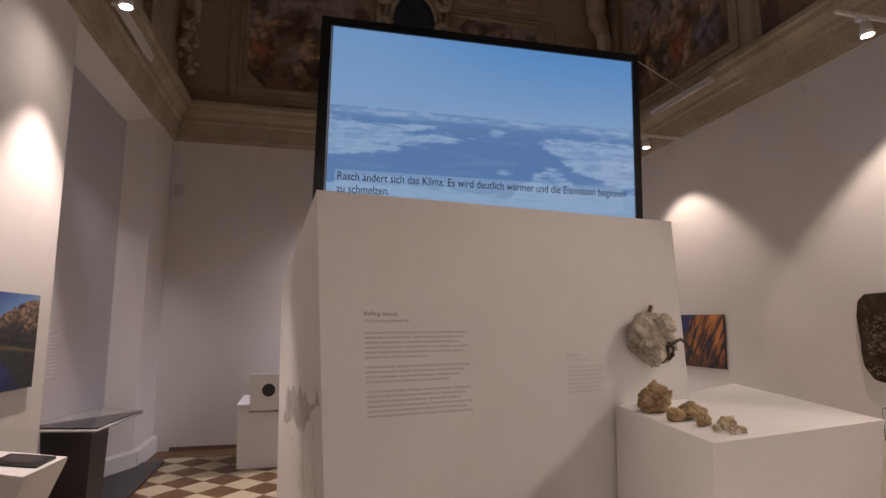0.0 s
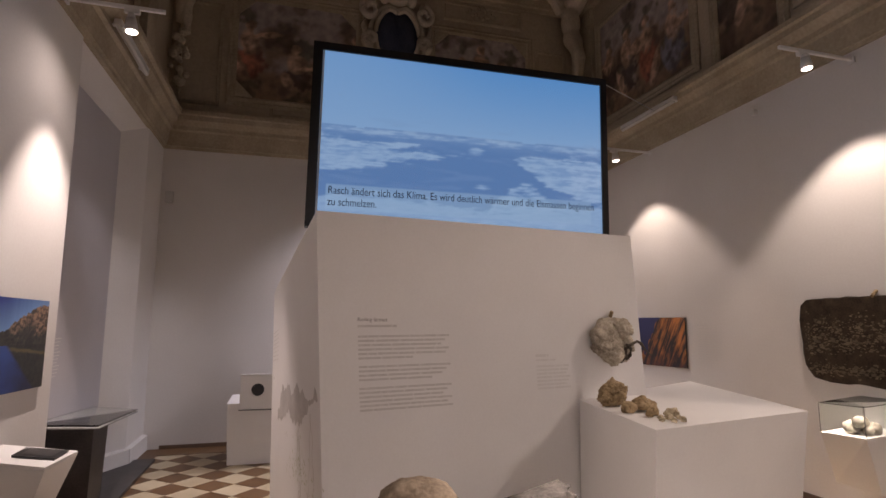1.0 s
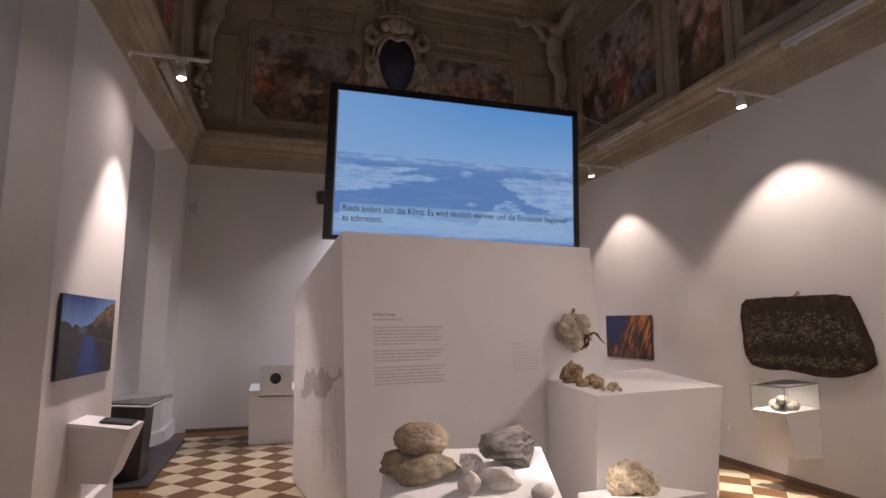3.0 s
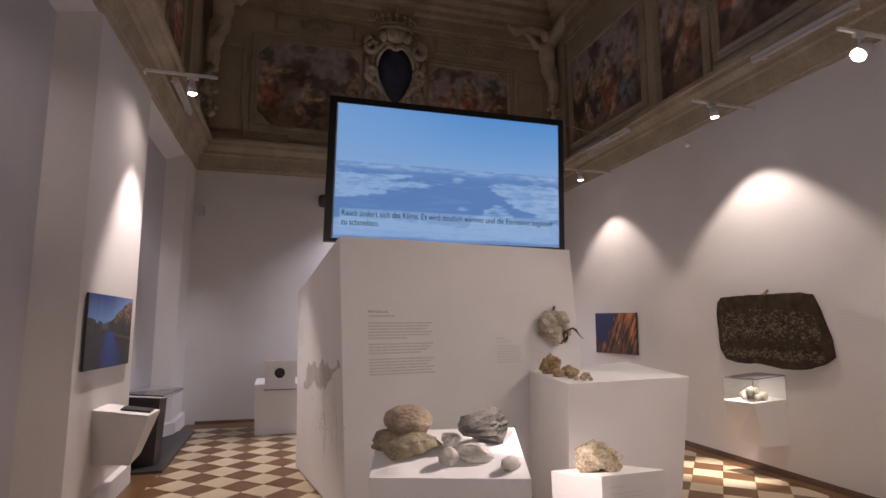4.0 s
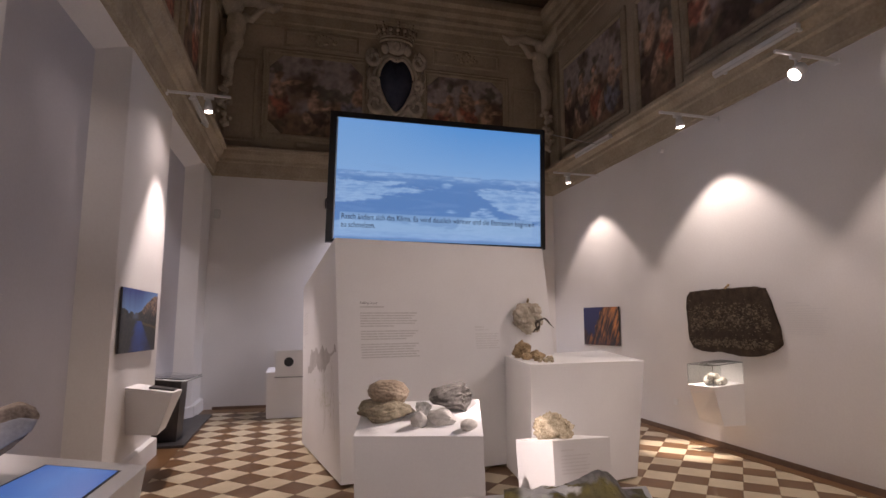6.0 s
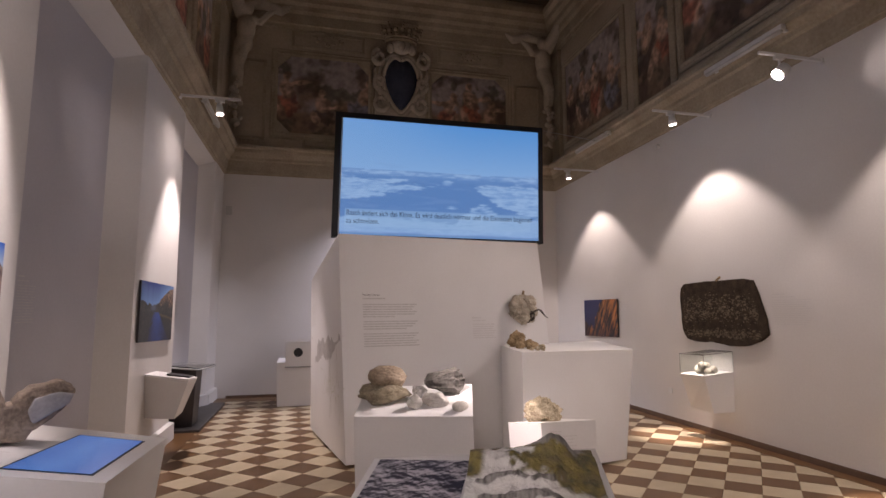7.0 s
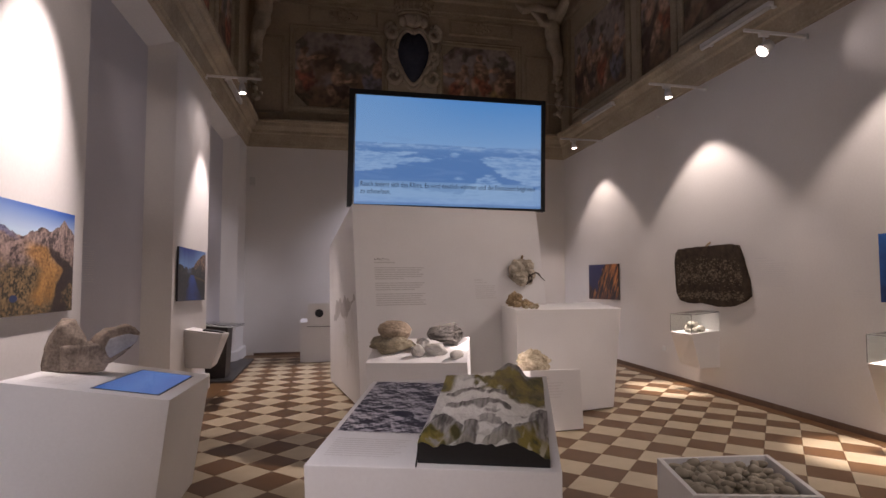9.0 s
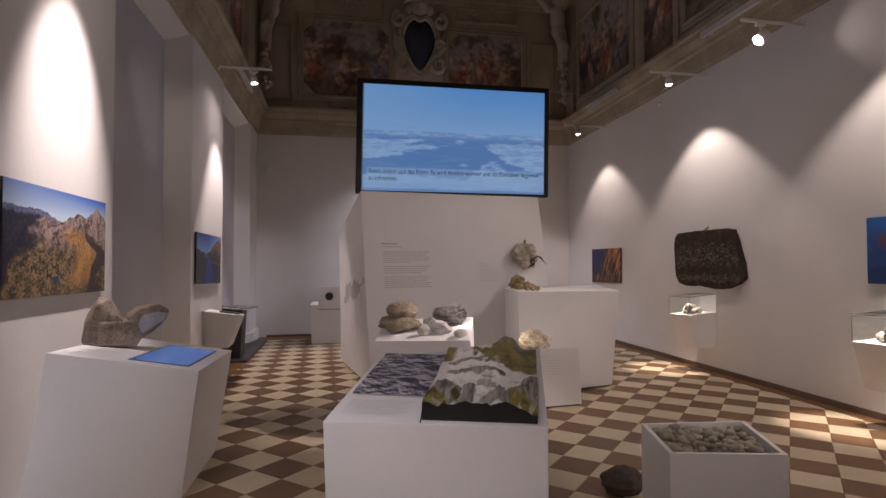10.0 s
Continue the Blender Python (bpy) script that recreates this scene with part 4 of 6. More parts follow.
# the fossil on the block's face, with its dark branch
fc = bilinear(FACE, *face_uv((2.03, 0, 1.54)), 0.005)
fossil = thing("fossil_slab", "pale rough fossil lump hung on the block with dark bone", "fossil", tuple(fc))
bm = rock_bm((0.335, 0.31, 0.13), 31, 9, 0.26, 5, 0.11, flat=0.3, crack=0.13)
for dx, dz, size, seed in ((-0.085, 0.045, (0.17, 0.19, 0.13), 33), (0.07, 0.075, (0.16, 0.15, 0.14), 35), (-0.02, -0.10, (0.19, 0.16, 0.12), 37), (0.10, -0.02, (0.12, 0.17, 0.12), 39)):
    knob = rock_bm(size, seed, 7, 0.3, 4, 0.14, flat=0.2, crack=0.12)
    bmesh.ops.translate(knob, verts=knob.verts[:], vec=(dx, dz, 0.012))
    me = bpy.data.meshes.new("knob")
    knob.to_mesh(me)
    knob.free()
    bm.from_mesh(me)
    bpy.data.meshes.remove(me)
bmesh.ops.transform(bm, verts=bm.verts[:], matrix=Matrix.Translation(fc) @ pose(0, 0, 0, 83, 0, 9.5))
part("matrix", bm, M_FOSSIL, fossil, "pale fossil matrix", True)
F0 = fc + Vector((0.07, -0.08, -0.03))
part("bone", sweep([F0 + 0.68 * Vector(p) for p in ((-0.02, 0.0, -0.17), (0.02, -0.03, -0.10), (0.01, -0.05, -0.03), (0.08, -0.06, 0.02), (0.15, -0.05, 0.045), (0.20, -0.04, 0.02), (0.25, -0.05, -0.05), (0.31, -0.05, -0.10))], [0.009, 0.016, 0.012, 0.010, 0.009, 0.012, 0.006, 0.003], 8), M_BRANCH, fossil, "dark twisted bone", True)
part("bone", sweep([F0 + 0.68 * Vector(p) for p in ((0.03, -0.02, -0.14), (0.06, -0.05, -0.09), (0.07, -0.06, -0.03), (0.02, -0.05, 0.02))], [0.010, 0.014, 0.012, 0.008], 8), M_BRANCH, fossil, "dark twisted bone", True)
part("hook", rod(fc + Vector((0.02, 0.01, 0.10)), fc + Vector((0.025, -0.045, 0.205)), 0.013, 8), M_BROWN_ROCK, fossil, "brown peg")

G = "fossil stones on the large box"
BZ = 1.157
rock("fossil_stone", "large ochre fossil stone", (1.86, 2.58, BZ), (0.20, 0.18, 0.145), 10, 41, M_BROWN_ROCK, G, rough=0.35, fine=0.13, facets=10, sub=5)
rock("fossil_stone", "ochre fossil stone with a split", (1.91, 2.36, BZ), (0.145, 0.13, 0.085), -35, 42, M_BROWN_ROCK, G, rough=0.3, fine=0.10, facets=9)
for k, (x, y, s) in enumerate(((1.79, 2.32, 0.105), (1.89, 2.21, 0.075), (1.83, 2.18, 0.07), (1.94, 2.14, 0.085), (1.87, 2.06, 0.055), (1.82, 2.07, 0.045), (1.90, 1.99, 0.05), (1.84, 1.99, 0.04), (1.79, 2.02, 0.035), (1.92, 2.05, 0.04))):
    rock("fossil_chip", "small pale fossil fragment", (x, y, BZ), (s, s * 0.7, s * 0.6), 40 * k, 50 + k, M_BROWN_ROCK if k < 3 else M_CREAM_ROCK, G, rough=0.3, fine=0.1, sub=3)

# the plinth with the big stones
RK_TOP = [(0.09, 1.31, 0.755), (0.89, 0.93, 0.79), (1.065, 1.55, 0.93), (0.24, 1.90, 0.895)]
RK_TOP[3] = onto(RK_TOP[3], RK_TOP[0], RK_TOP[1], RK_TOP[2], 2)
RK_BOT = [(0.12, 1.36, 0), (0.93, 0.98, 0), (1.105, 1.60, 0), (0.28, 1.95, 0)]
stone_stand = plinth("stone_plinth", "white plinth with a sloping top carrying boulders", RK_BOT, RK_TOP)


def rk(u, v):
    return tuple(bilinear(RK_TOP, u, v, 0.0))


bars(stone_stand, RK_TOP, [(0.04, 0.20 - 0.02 * (k % 3), 0.17 - 0.03 * k, 0.014) for k in range(5)], M_PALE_INK, seed=17, wide=3.0)
G = "boulders on the sloping plinth"
TILT = (11, 2)
p = rk(0.20, 0.52)
rock("boulder", "olive-brown boulder lying under another", (p[0] - 0.015, p[1], p[2] - 0.012), (0.44, 0.27, 0.155), -12, 61, M_OLIVE_ROCK, G, TILT, facets=12, rough=0.22, sub=5, fine=0.04)
rock("boulder", "rounded tan boulder resting on another", (p[0] + 0.035, p[1] + 0.04, p[2] + 0.098), (0.32, 0.25, 0.165), 10, 66, M_TAN_ROCK, G, (5, 6), facets=3, rough=0.09, sub=5, fine=0.035)
p = rk(0.76, 0.70)
bm = bmesh.new()
for q in ((-0.21, -0.03, 0.115), (-0.15, 0.06, 0.175), (0.08, -0.05, 0.205), (0.11, 0.07, 0.20), (0.17, 0.0, 0.15), (0.205, 0.05, 0.09), (0.19, 0.0, 0.05), (0.09, -0.11, 0.0), (0.0, -0.07, 0.03), (0.06, 0.07, 0.0), (0.13, 0.05, 0.0), (-0.18, -0.06, 0.08), (0.05, -0.12, 0.07), (-0.12, 0.05, 0.05)):
    bm.verts.new(q)
bmesh.ops.convex_hull(bm, input=bm.verts[:])
bmesh.ops.triangulate(bm, faces=bm.faces[:])
bmesh.ops.subdivide_edges(bm, edges=bm.edges[:], cuts=7, use_grid_fill=True)
for v in bm.verts:
    q = v.co.copy()
    layer = q.z * 0.9 + q.x * 0.25 + 0.03 * noise.noise(q * 9)
    q += Vector((0.5, -0.8, 0.2)) * 0.009 * (math.sin(layer * 150) + 0.6 * math.sin(layer * 63)) * (0.4 + noise.noise(q * 14) ** 2 * 4)
    v.co = q + Vector((noise.noise(q * 25), noise.noise(q * 25 + Vector((5, 0, 0))), noise.noise(q * 25 + Vector((0, 5, 0))))) * 0.007
ob = new("boulder", mesh_of("boulder", bm, M_SLATE, (0, 0, 0), False))
ob.matrix_world = pose(p[0], p[1], p[2] + 0.004, 8, -4, 5) @ Matrix.Scale(0.88, 4)
BASE[ob.name] = Vector(p)
tagged(ob, "dark grey layered slate boulder", "stone", G)
p = rk(0.52, 0.60)
rock("crystal", "small glittering crystal cluster", (p[0], p[1], p[2] - 0.005), (0.13, 0.11, 0.10), 30, 71, M_CRYSTAL, G, TILT, facets=14, rough=0.25, fine=0.12)
p = rk(0.50, 0.26)
rock("pale_stone", "round pale grey stone", (p[0], p[1], p[2] - 0.005), (0.118, 0.112, 0.108), 0, 72, M_WHITE_ROCK, G, TILT, facets=8, rough=0.12, fine=0.03)
p = rk(0.69, 0.34)
rock("pale_stone", "pale grey stone with a chipped side", (p[0], p[1], p[2] - 0.005), (0.215, 0.125, 0.10), -28, 73, M_WHITE_ROCK, G, TILT, facets=11, rough=0.18, fine=0.04, sub=5)
p = rk(0.89, 0.17)
rock("pale_stone", "small whitish egg-shaped stone", (p[0], p[1], p[2] - 0.004), (0.135, 0.085, 0.075), 25, 75, M_WHITE_ROCK, G, TILT, facets=2, rough=0.08)

# the small plinth with the limestone
MP_TOP = [(1.61, 1.42, 0.62), (2.14, 1.48, 0.61), (2.05, 2.01, 0.525), (1.52, 1.95, 0.525)]
MP_BOT = [(1.69, 1.54, 0), (2.22, 1.60, 0), (2.13, 2.13, 0), (1.60, 2.07, 0)]
MP_BOT[1] = onto(MP_BOT[1], MP_BOT[0], MP_TOP[0], MP_TOP[1], 1)
small = plinth("small_plinth", "small white plinth with printed caption", MP_BOT, MP_TOP, gap=0.015)
FRONT = [MP_BOT[0], MP_BOT[1], MP_TOP[1], MP_TOP[0]]
bars(small, FRONT, [(0.12, 0.35, 0.86, 0.018)] + [(0.12, 0.62 - 0.03 * (k % 3), 0.79 - 0.045 * k, 0.016) for k in range(6)], M_PALE_INK, seed=11, wide=3.0)
p = bilinear(MP_TOP, 0.32, 0.40)
rock("limestone", "cream porous limestone with a hollow", (p.x, p.y, p.z - 0.01), (0.31, 0.24, 0.20), 5, 85, M_CREAM_ROCK, "", (-9, 2), facets=8, rough=0.3, fine=0.085, sub=5, crack=0.07)

# the table with map and relief
T_TOP = [(-0.278, -1.41, 0.823), (0.592, -1.63, 0.813), (0.845, -0.87, 0.963), (0.008, -0.765, 0.984)]
T_TOP[2] = onto(T_TOP[2], T_TOP[0], T_TOP[1], T_TOP[3], 2)
T_BOT = [(-0.25, -1.38, 0), (0.605, -1.60, 0), (0.86, -0.84, 0), (0.03, -0.73, 0)]
table = plinth("map_table", "white display table with sloping top for map and relief model", T_BOT, T_TOP, "display table")


def hill(u, v):
    a, b = u * 1.7 + 0.8 * v, v * 3.0 - 0.7 * u

    def h(x, y):
        return 1 - abs(fbm(x, y, 0.4, 5)) - 0.28 * abs(fbm(x * 2.7, y * 2.7, 2.0, 4))
    k = 0.47 + (h(a, b) - h(a + 0.02, b + 0.045)) * 5.2 + 0.10 * fbm(u * 30, v * 30, 3.0, 3)
    return mixc((0.035, 0.031, 0.052), (0.60, 0.575, 0.62), max(0.0, min(1.0, k)) ** 1.4)


MAP = [(-0.16, -1.202, 0), (0.155, -1.29, 0), (0.345, -0.865, 0), (0.028, -0.785, 0)]


def on_table(x, y, lift=0.0):
    c = [Vector(p) for p in T_TOP]
    n = (c[1] - c[0]).cross(c[3] - c[0]).normalized()
    return Vector((x, y, c[0].z - (n.x * (x - c[0].x) + n.y * (y - c[0].y)) / n.z)) + n * lift


MQ = [on_table(p[0], p[1]) for p in MAP]
mp = thing("relief_map_print", "grey shaded relief map print lying on the table", "map", tuple(MQ[0]))
sheet_part("print", sheet(MQ, 170, 140, hill, 0.005), M_PRINT, mp)
NQ = [on_table(*q) for q in ((-0.245, -1.39), (0.05, -1.47), (0.155, -1.315), (-0.17, -1.225))]
bars(table, NQ, [(0.06, 0.92 - 0.05 * (k % 3), 0.84 - 0.08 * k, 0.035) for k in range(9)], M_PALE_INK, seed=21, wide=4.0)
part("panel_joint", sweep([on_table(0.105, -1.50, 0.002), on_table(0.152, -1.30, 0.002)], 0.003, 6), M_BLACK, table, "dark joint line")

# relief model: black base, painted terrain
RQ = [on_table(*q) for q in ((0.115, -1.478), (0.560, -1.600), (0.815, -0.890), (0.372, -0.792))]


def gauss(u, v, cu, cv, su, sv):
    return math.exp(-((u - cu) / su) ** 2 - ((v - cv) / sv) ** 2)


def ridge(u, v, pts, width):
    """1 on a crest line, falling to 0 at its width."""
    best = 9.0
    for (a, b), (c, d) in zip(pts, pts[1:]):
        t = max(0.0, min(1.0, ((u - a) * (c - a) + (v - b) * (d - b)) / ((c - a) ** 2 + (d - b) ** 2)))
        best = min(best, math.hypot(u - a - t * (c - a), v - b - t * (d - b)))
    return max(0.0, 1 - best / width)


SPURS = (((0.02, 0.05), (0.07, 0.20), (0.10, 0.27)), ((0.20, 0.04), (0.23, 0.13), (0.24, 0.19)), ((0.36, 0.04), (0.38, 0.13), (0.37, 0.21)), ((0.56, 0.06), (0.62, 0.13), (0.66, 0.19)), ((0.76, 0.07), (0.88, 0.20), (0.99, 0.36)))
CLIFFS = (((0.16, 0.45), (0.30, 0.43), (0.50, 0.45), (0.66, 0.43)), ((0.13, 0.60), (0.26, 0.63), (0.40, 0.60)), ((0.48, 0.58), (0.60, 0.60), (0.66, 0.66)), ((0.20, 0.80), (0.34, 0.80)))


def warp(u, v):
    return u + 0.035 * fbm(u * 6, v * 6, 4.0, 3), v + 0.03 * fbm(u * 6 + 9, v * 6, 4.0, 3)


def height(u, v):
    """Height over the sloping table of a model that stands level and is let into the top."""
    a, b = warp(u, v)
    h = 0.060 + 0.022 * gauss(u, 0, 0.45, 0, 0.24, 1) - 0.026 * step(0.6, 1.0, u)
    h += 0.030 * step(0.0, 0.25, v) + 0.050 * step(0.22, 0.62, v) + 0.040 * step(0.6, 0.85, v) - 0.012 * step(0.88, 1.0, v)
    h += 0.032 * ridge(a, b, SPURS[0], 0.10) + 0.060 * ridge(a, b, SPURS[4], 0.17)
    h += sum(0.026 * ridge(a, b, p, 0.065) for p in SPURS[1:4]) + sum(0.024 * ridge(a, b, p, 0.065) for p in CLIFFS)
    h += 0.072 * gauss(u, v, 0.68, 0.93, 0.15, 0.14) + 0.030 * gauss(u, v, 0.93, 0.88, 0.09, 0.14) + 0.012 * gauss(u, v, 0.06, 0.92, 0.10, 0.10)
    r = 1 - abs(fbm(u * 4.2 + 5, v * 5.2 + 2, 0.6, 5)) * 2.2
    return max(0.004, h - 0.165 * v + (0.009 * r - 0.008) * step(0.0, 0.08, v) + 0.004 * fbm(u * 14, v * 18, 3.0, 4))


def terrain(u, v):
    a, b = warp(u, v)
    n = fbm(u * 9 + 1, v * 11, 2.2, 5)
    streak = fbm(u * 40, v * 8, 1.2, 4)
    white, green, moss = (0.82, 0.81, 0.78), (0.075, 0.068, 0.018), (0.25, 0.20, 0.04)
    rockc = mixc((0.13, 0.12, 0.115), (0.40, 0.38, 0.36), 0.5 + 1.0 * streak + 0.5 * n)
    crest = max(max(ridge(a, b, p, 0.10 if k in (1, 2, 3) else 0.17) for k, p in enumerate(SPURS)), max(ridge(a, b - 0.02, p, 0.075) for p in CLIFFS))
    bare = step(0.30, 0.42, crest + 0.18 * n)
    drift = step(0.10, 0.22, fbm(u * 5 + v * 3, v * 16, 7.1, 4)) * step(0.20, 0.26, v) * step(0.44, 0.38, v) * step(0.2, 0.3, u)
    c = mixc(white, rockc, max(bare, 0.7 * drift))
    side = max(step(0.30, 0.14, u + 0.2 * n), step(0.66, 0.82, u + 0.2 * n))
    front = step(0.16, 0.07, v + 0.12 * n - 0.05 * side) * (0.30 + 0.70 * side)
    c = mixc(c, mixc((0.30, 0.28, 0.20), mixc(green, moss, 0.7 + 1.6 * n), 0.35 + 0.65 * side), front)
    streaks = step(0.16, 0.05, v) * step(0.74, 0.84, u) * step(0.10, 0.2, fbm((u - 0.3 * v) * 22, v * 3, 5.0, 3))
    c = mixc(c, (0.62, 0.58, 0.45), 0.8 * streaks)
    top = step(0.62, 0.70, v + 0.06 * n + 0.12 * step(0.55, 0.75, u) - 0.02)
    peak = gauss(u, v, 0.70, 0.98, 0.19, 0.13)
    meadow = mixc(mixc((0.17, 0.13, 0.055), green, 0.5 + 1.2 * n), moss, 0.40 + 1.5 * fbm(u * 6 + 3, v * 9, 6.0, 4) + 0.5 * n)
    c = mixc(c, meadow, top * max(step(0.34, 0.46, u + 0.25 * n), step(0.14, 0.08, u)) * 0.95)
    c = mixc(c, mixc(rockc, (0.27, 0.255, 0.24), 0.5), top * step(0.20, 0.36, peak + 0.22 * n))
    return mixc(c, white, 0.8 * step(0.74, 0.78, v) * step(0.88, 0.84, v) * step(0.10, 0.16, u) * step(0.36, 0.28, u + 0.1 * n))


relief = thing("relief_model", "painted mountain relief model on a black base", "relief model", tuple(RQ[0]))
NU, NV = 130, 170
sheet_part("terrain", sheet(RQ, NU, NV, terrain, 0.001, height), M_TERRAIN, relief, "painted glacier and mountain terrain")
bm = bmesh.new()
edge_uv = [(i / NU, 0) for i in range(NU)] + [(1, j / NV) for j in range(NV)] + [(1 - i / NU, 1) for i in range(NU)] + [(0, 1 - j / NV) for j in range(NV)]
lo = [bm.verts.new(bilinear(RQ, u, v, 0.002)) for u, v in edge_uv]
hi = [bm.verts.new(bilinear(RQ, u, v, height(u, v) + 0.0005)) for u, v in edge_uv]
for i in range(len(lo)):
    j = (i + 1) % len(lo)
    bm.faces.new((lo[i], lo[j], hi[j], hi[i]))
bm.faces.new(lo[::-1])
part("base", bm, M_BLACK, relief, "matt black sides")

# the plinth with the forked rock and its tablet
LP_TOP = [(-1.70, -0.53, 1.0), (-1.0, -0.367, 0.851), (-1.0, 0.57, 0.82), (-1.68, 0.42, 0.965)]
LP_TOP[3] = onto(LP_TOP[3], LP_TOP[0], LP_TOP[1], LP_TOP[2], 2)
LP_BOT = [(-1.86, -0.50, 0), (-1.18, -0.02, 0), (-1.17, 0.88, 0), (-1.86, 0.72, 0)]
lp = plinth("rock_plinth", "white leaning plinth with an inset tablet and a rock", LP_BOT, LP_TOP, cuts=12)


def on_lp(u, v, h=0.0):
    return bilinear(LP_TOP, u, v, h)


def flow(u, v):
    n = fbm(u * 2 + 1, v * 3, 4.0, 3)
    return mixc(lin(44, 92, 172), lin(84, 138, 208), 0.75 * (1 - abs(u - 0.45) * 1.2) + 0.15 * n)


TQ = [(0.465, 0.095), (0.90, 0.095), (0.90, 0.85), (0.475, 0.85)]
tab = thing("tablet_screen", "tablet screen set in the plinth showing blue water", "tablet", tuple(on_lp(0.45, 0.07)))
bm = bmesh.new()
add_hexa(bm, [on_lp(u, v, -0.005) for u, v in TQ], [on_lp(u, v, 0.0015) for u, v in TQ])
part("frame", bm, M_BLACK, tab, "thin black frame")
IQ = [on_lp(u + du, v + dv, 0.003) for (u, v), du, dv in zip(TQ, (0.014, -0.014, -0.014, 0.014), (0.012, 0.012, -0.014, -0.014))]
sheet_part("display", sheet(IQ, 60, 80, flow), M_TABLET, tab, "blue glowing display")
bars(lp, [on_lp(0.05, 0.05), on_lp(0.42, 0.05), on_lp(0.42, 0.45), on_lp(0.05, 0.45)], [(0.1, 0.85 - 0.06 * (k % 3), 0.75 - 0.09 * k, 0.035) for k in range(8)], M_PALE_INK, seed=31, wide=4.0)

def hull_rock(bm, points, seed, cuts=9, rough=0.012, fine=0.005):
    """A faceted stone: the hull of a few corners, roughened at two scales."""
    part_bm = bmesh.new()
    for q in points:
        part_bm.verts.new(q)
    bmesh.ops.convex_hull(part_bm, input=part_bm.verts[:])
    loose = [v for v in part_bm.verts if not v.link_faces]
    bmesh.ops.delete(part_bm, geom=loose, context="VERTS")
    bmesh.ops.triangulate(part_bm, faces=part_bm.faces[:])
    bmesh.ops.subdivide_edges(part_bm, edges=part_bm.edges[:], cuts=cuts, use_grid_fill=True)
    bmesh.ops.smooth_vert(part_bm, verts=part_bm.verts[:], factor=0.6, use_axis_x=True, use_axis_y=True, use_axis_z=True)
    o = Vector((seed * 1.7, seed * 0.9, seed * 0.3))
    for v in part_bm.verts:
        q = v.co.copy()
        for k, amount in ((9, rough), (30, fine), (75, fine * 0.5)):
            v.co += Vector((noise.noise(q * k + o), noise.noise(q * k + o + Vector((5, 0, 0))), noise.noise(q * k + o + Vector((0, 5, 0))))) * amount
    me = bpy.data.meshes.new("lump")
    part_bm.to_mesh(me)
    part_bm.free()
    bm.from_mesh(me)
    bpy.data.meshes.remove(me)
    return bm


p0 = Vector((-1.585, -0.02, 0.978))
bm = bmesh.new()
hull_rock(bm, ((-0.21, -0.09, 0.0), (-0.20, 0.10, 0.0), (-0.215, -0.06, 0.15), (-0.20, 0.09, 0.17), (-0.15, -0.07, 0.30), (-0.12, 0.06, 0.35), (-0.04, -0.04, 0.345), (-0.03, 0.07, 0.33), (0.05, -0.09, 0.19), (0.06, 0.09, 0.18), (0.10, -0.11, 0.0), (0.10, 0.11, 0.0)), 3)
hull_rock(bm, ((-0.12, -0.11, 0.0), (-0.10, 0.12, 0.0), (0.17, -0.10, 0.0), (0.18, 0.09, 0.0), (0.21, -0.08, 0.06), (0.22, 0.07, 0.07), (0.12, -0.09, 0.19), (0.12, 0.08, 0.20), (-0.12, -0.10, 0.17), (-0.10, 0.10, 0.18)), 5)
hull_rock(bm, ((0.08, -0.09, 0.06), (0.08, 0.09, 0.06), (0.21, -0.10, 0.05), (0.21, 0.07, 0.05), (0.36, -0.095, 0.19), (0.37, 0.05, 0.20), (0.385, -0.09, 0.27), (0.38, 0.04, 0.29), (0.32, -0.06, 0.315), (0.30, 0.06, 0.32), (0.17, -0.07, 0.28), (0.16, 0.07, 0.285), (0.09, -0.08, 0.20), (0.08, 0.08, 0.20)), 8)
fork = thing("forked_rock", "grey-brown forked rock with a cut blue-grey face", "rock", (0, 0, 0))
part("rock_body", bm, M_GREY_ROCK, fork, "", True)
part("cut_face", hull_rock(bmesh.new(), ((0.17, -0.06, 0.12), (0.20, -0.116, 0.09), (0.16, -0.110, 0.17), (0.37, -0.112, 0.20), (0.385, -0.105, 0.255), (0.30, -0.098, 0.265), (0.18, -0.098, 0.225), (0.36, -0.05, 0.22)), 11, 7, 0.003, 0.002), M_CUT, fork, "smooth cut blue-grey stone face", True)
fork.matrix_world = pose(p0.x, p0.y, p0.z - 0.012, 0, 5, 28) @ Matrix.Diagonal((0.74, 0.80, 0.82, 1))

# the box of pebbles
PZ = 0.55
PB_TOP = [(1.335, -1.29), (1.872, -1.415), (2.07, -0.885), (1.465, -0.82)]
PB_BOT = [(1.345, -1.28), (1.882, -1.405), (2.07, -0.88), (1.47, -0.815)]
cx, cy = sum(p[0] for p in PB_TOP) / 4, sum(p[1] for p in PB_TOP) / 4
pb = thing("pebble_box", "open white box filled with river pebbles", "box", (cx, cy, 0))
inner = [(cx + (p[0] - cx) * 0.92, cy + (p[1] - cy) * 0.92) for p in PB_TOP]
for i in range(4):
    j = (i + 1) % 4
    part("side_panel", hexa([(*PB_BOT[i], 0), (*PB_BOT[j], 0), (*inner[j], 0), (*inner[i], 0)], [(*PB_TOP[i], PZ), (*PB_TOP[j], PZ), (*inner[j], PZ), (*inner[i], PZ)], 0.0), M_BOARD, pb)
part("filling", hexa([(*p, 0.40) for p in inner], [(*p, 0.488) for p in inner], 0), M_DARK_STONE, pb, "dark fill under the pebbles")
rng = random.Random(12)
pebble_meshes = []
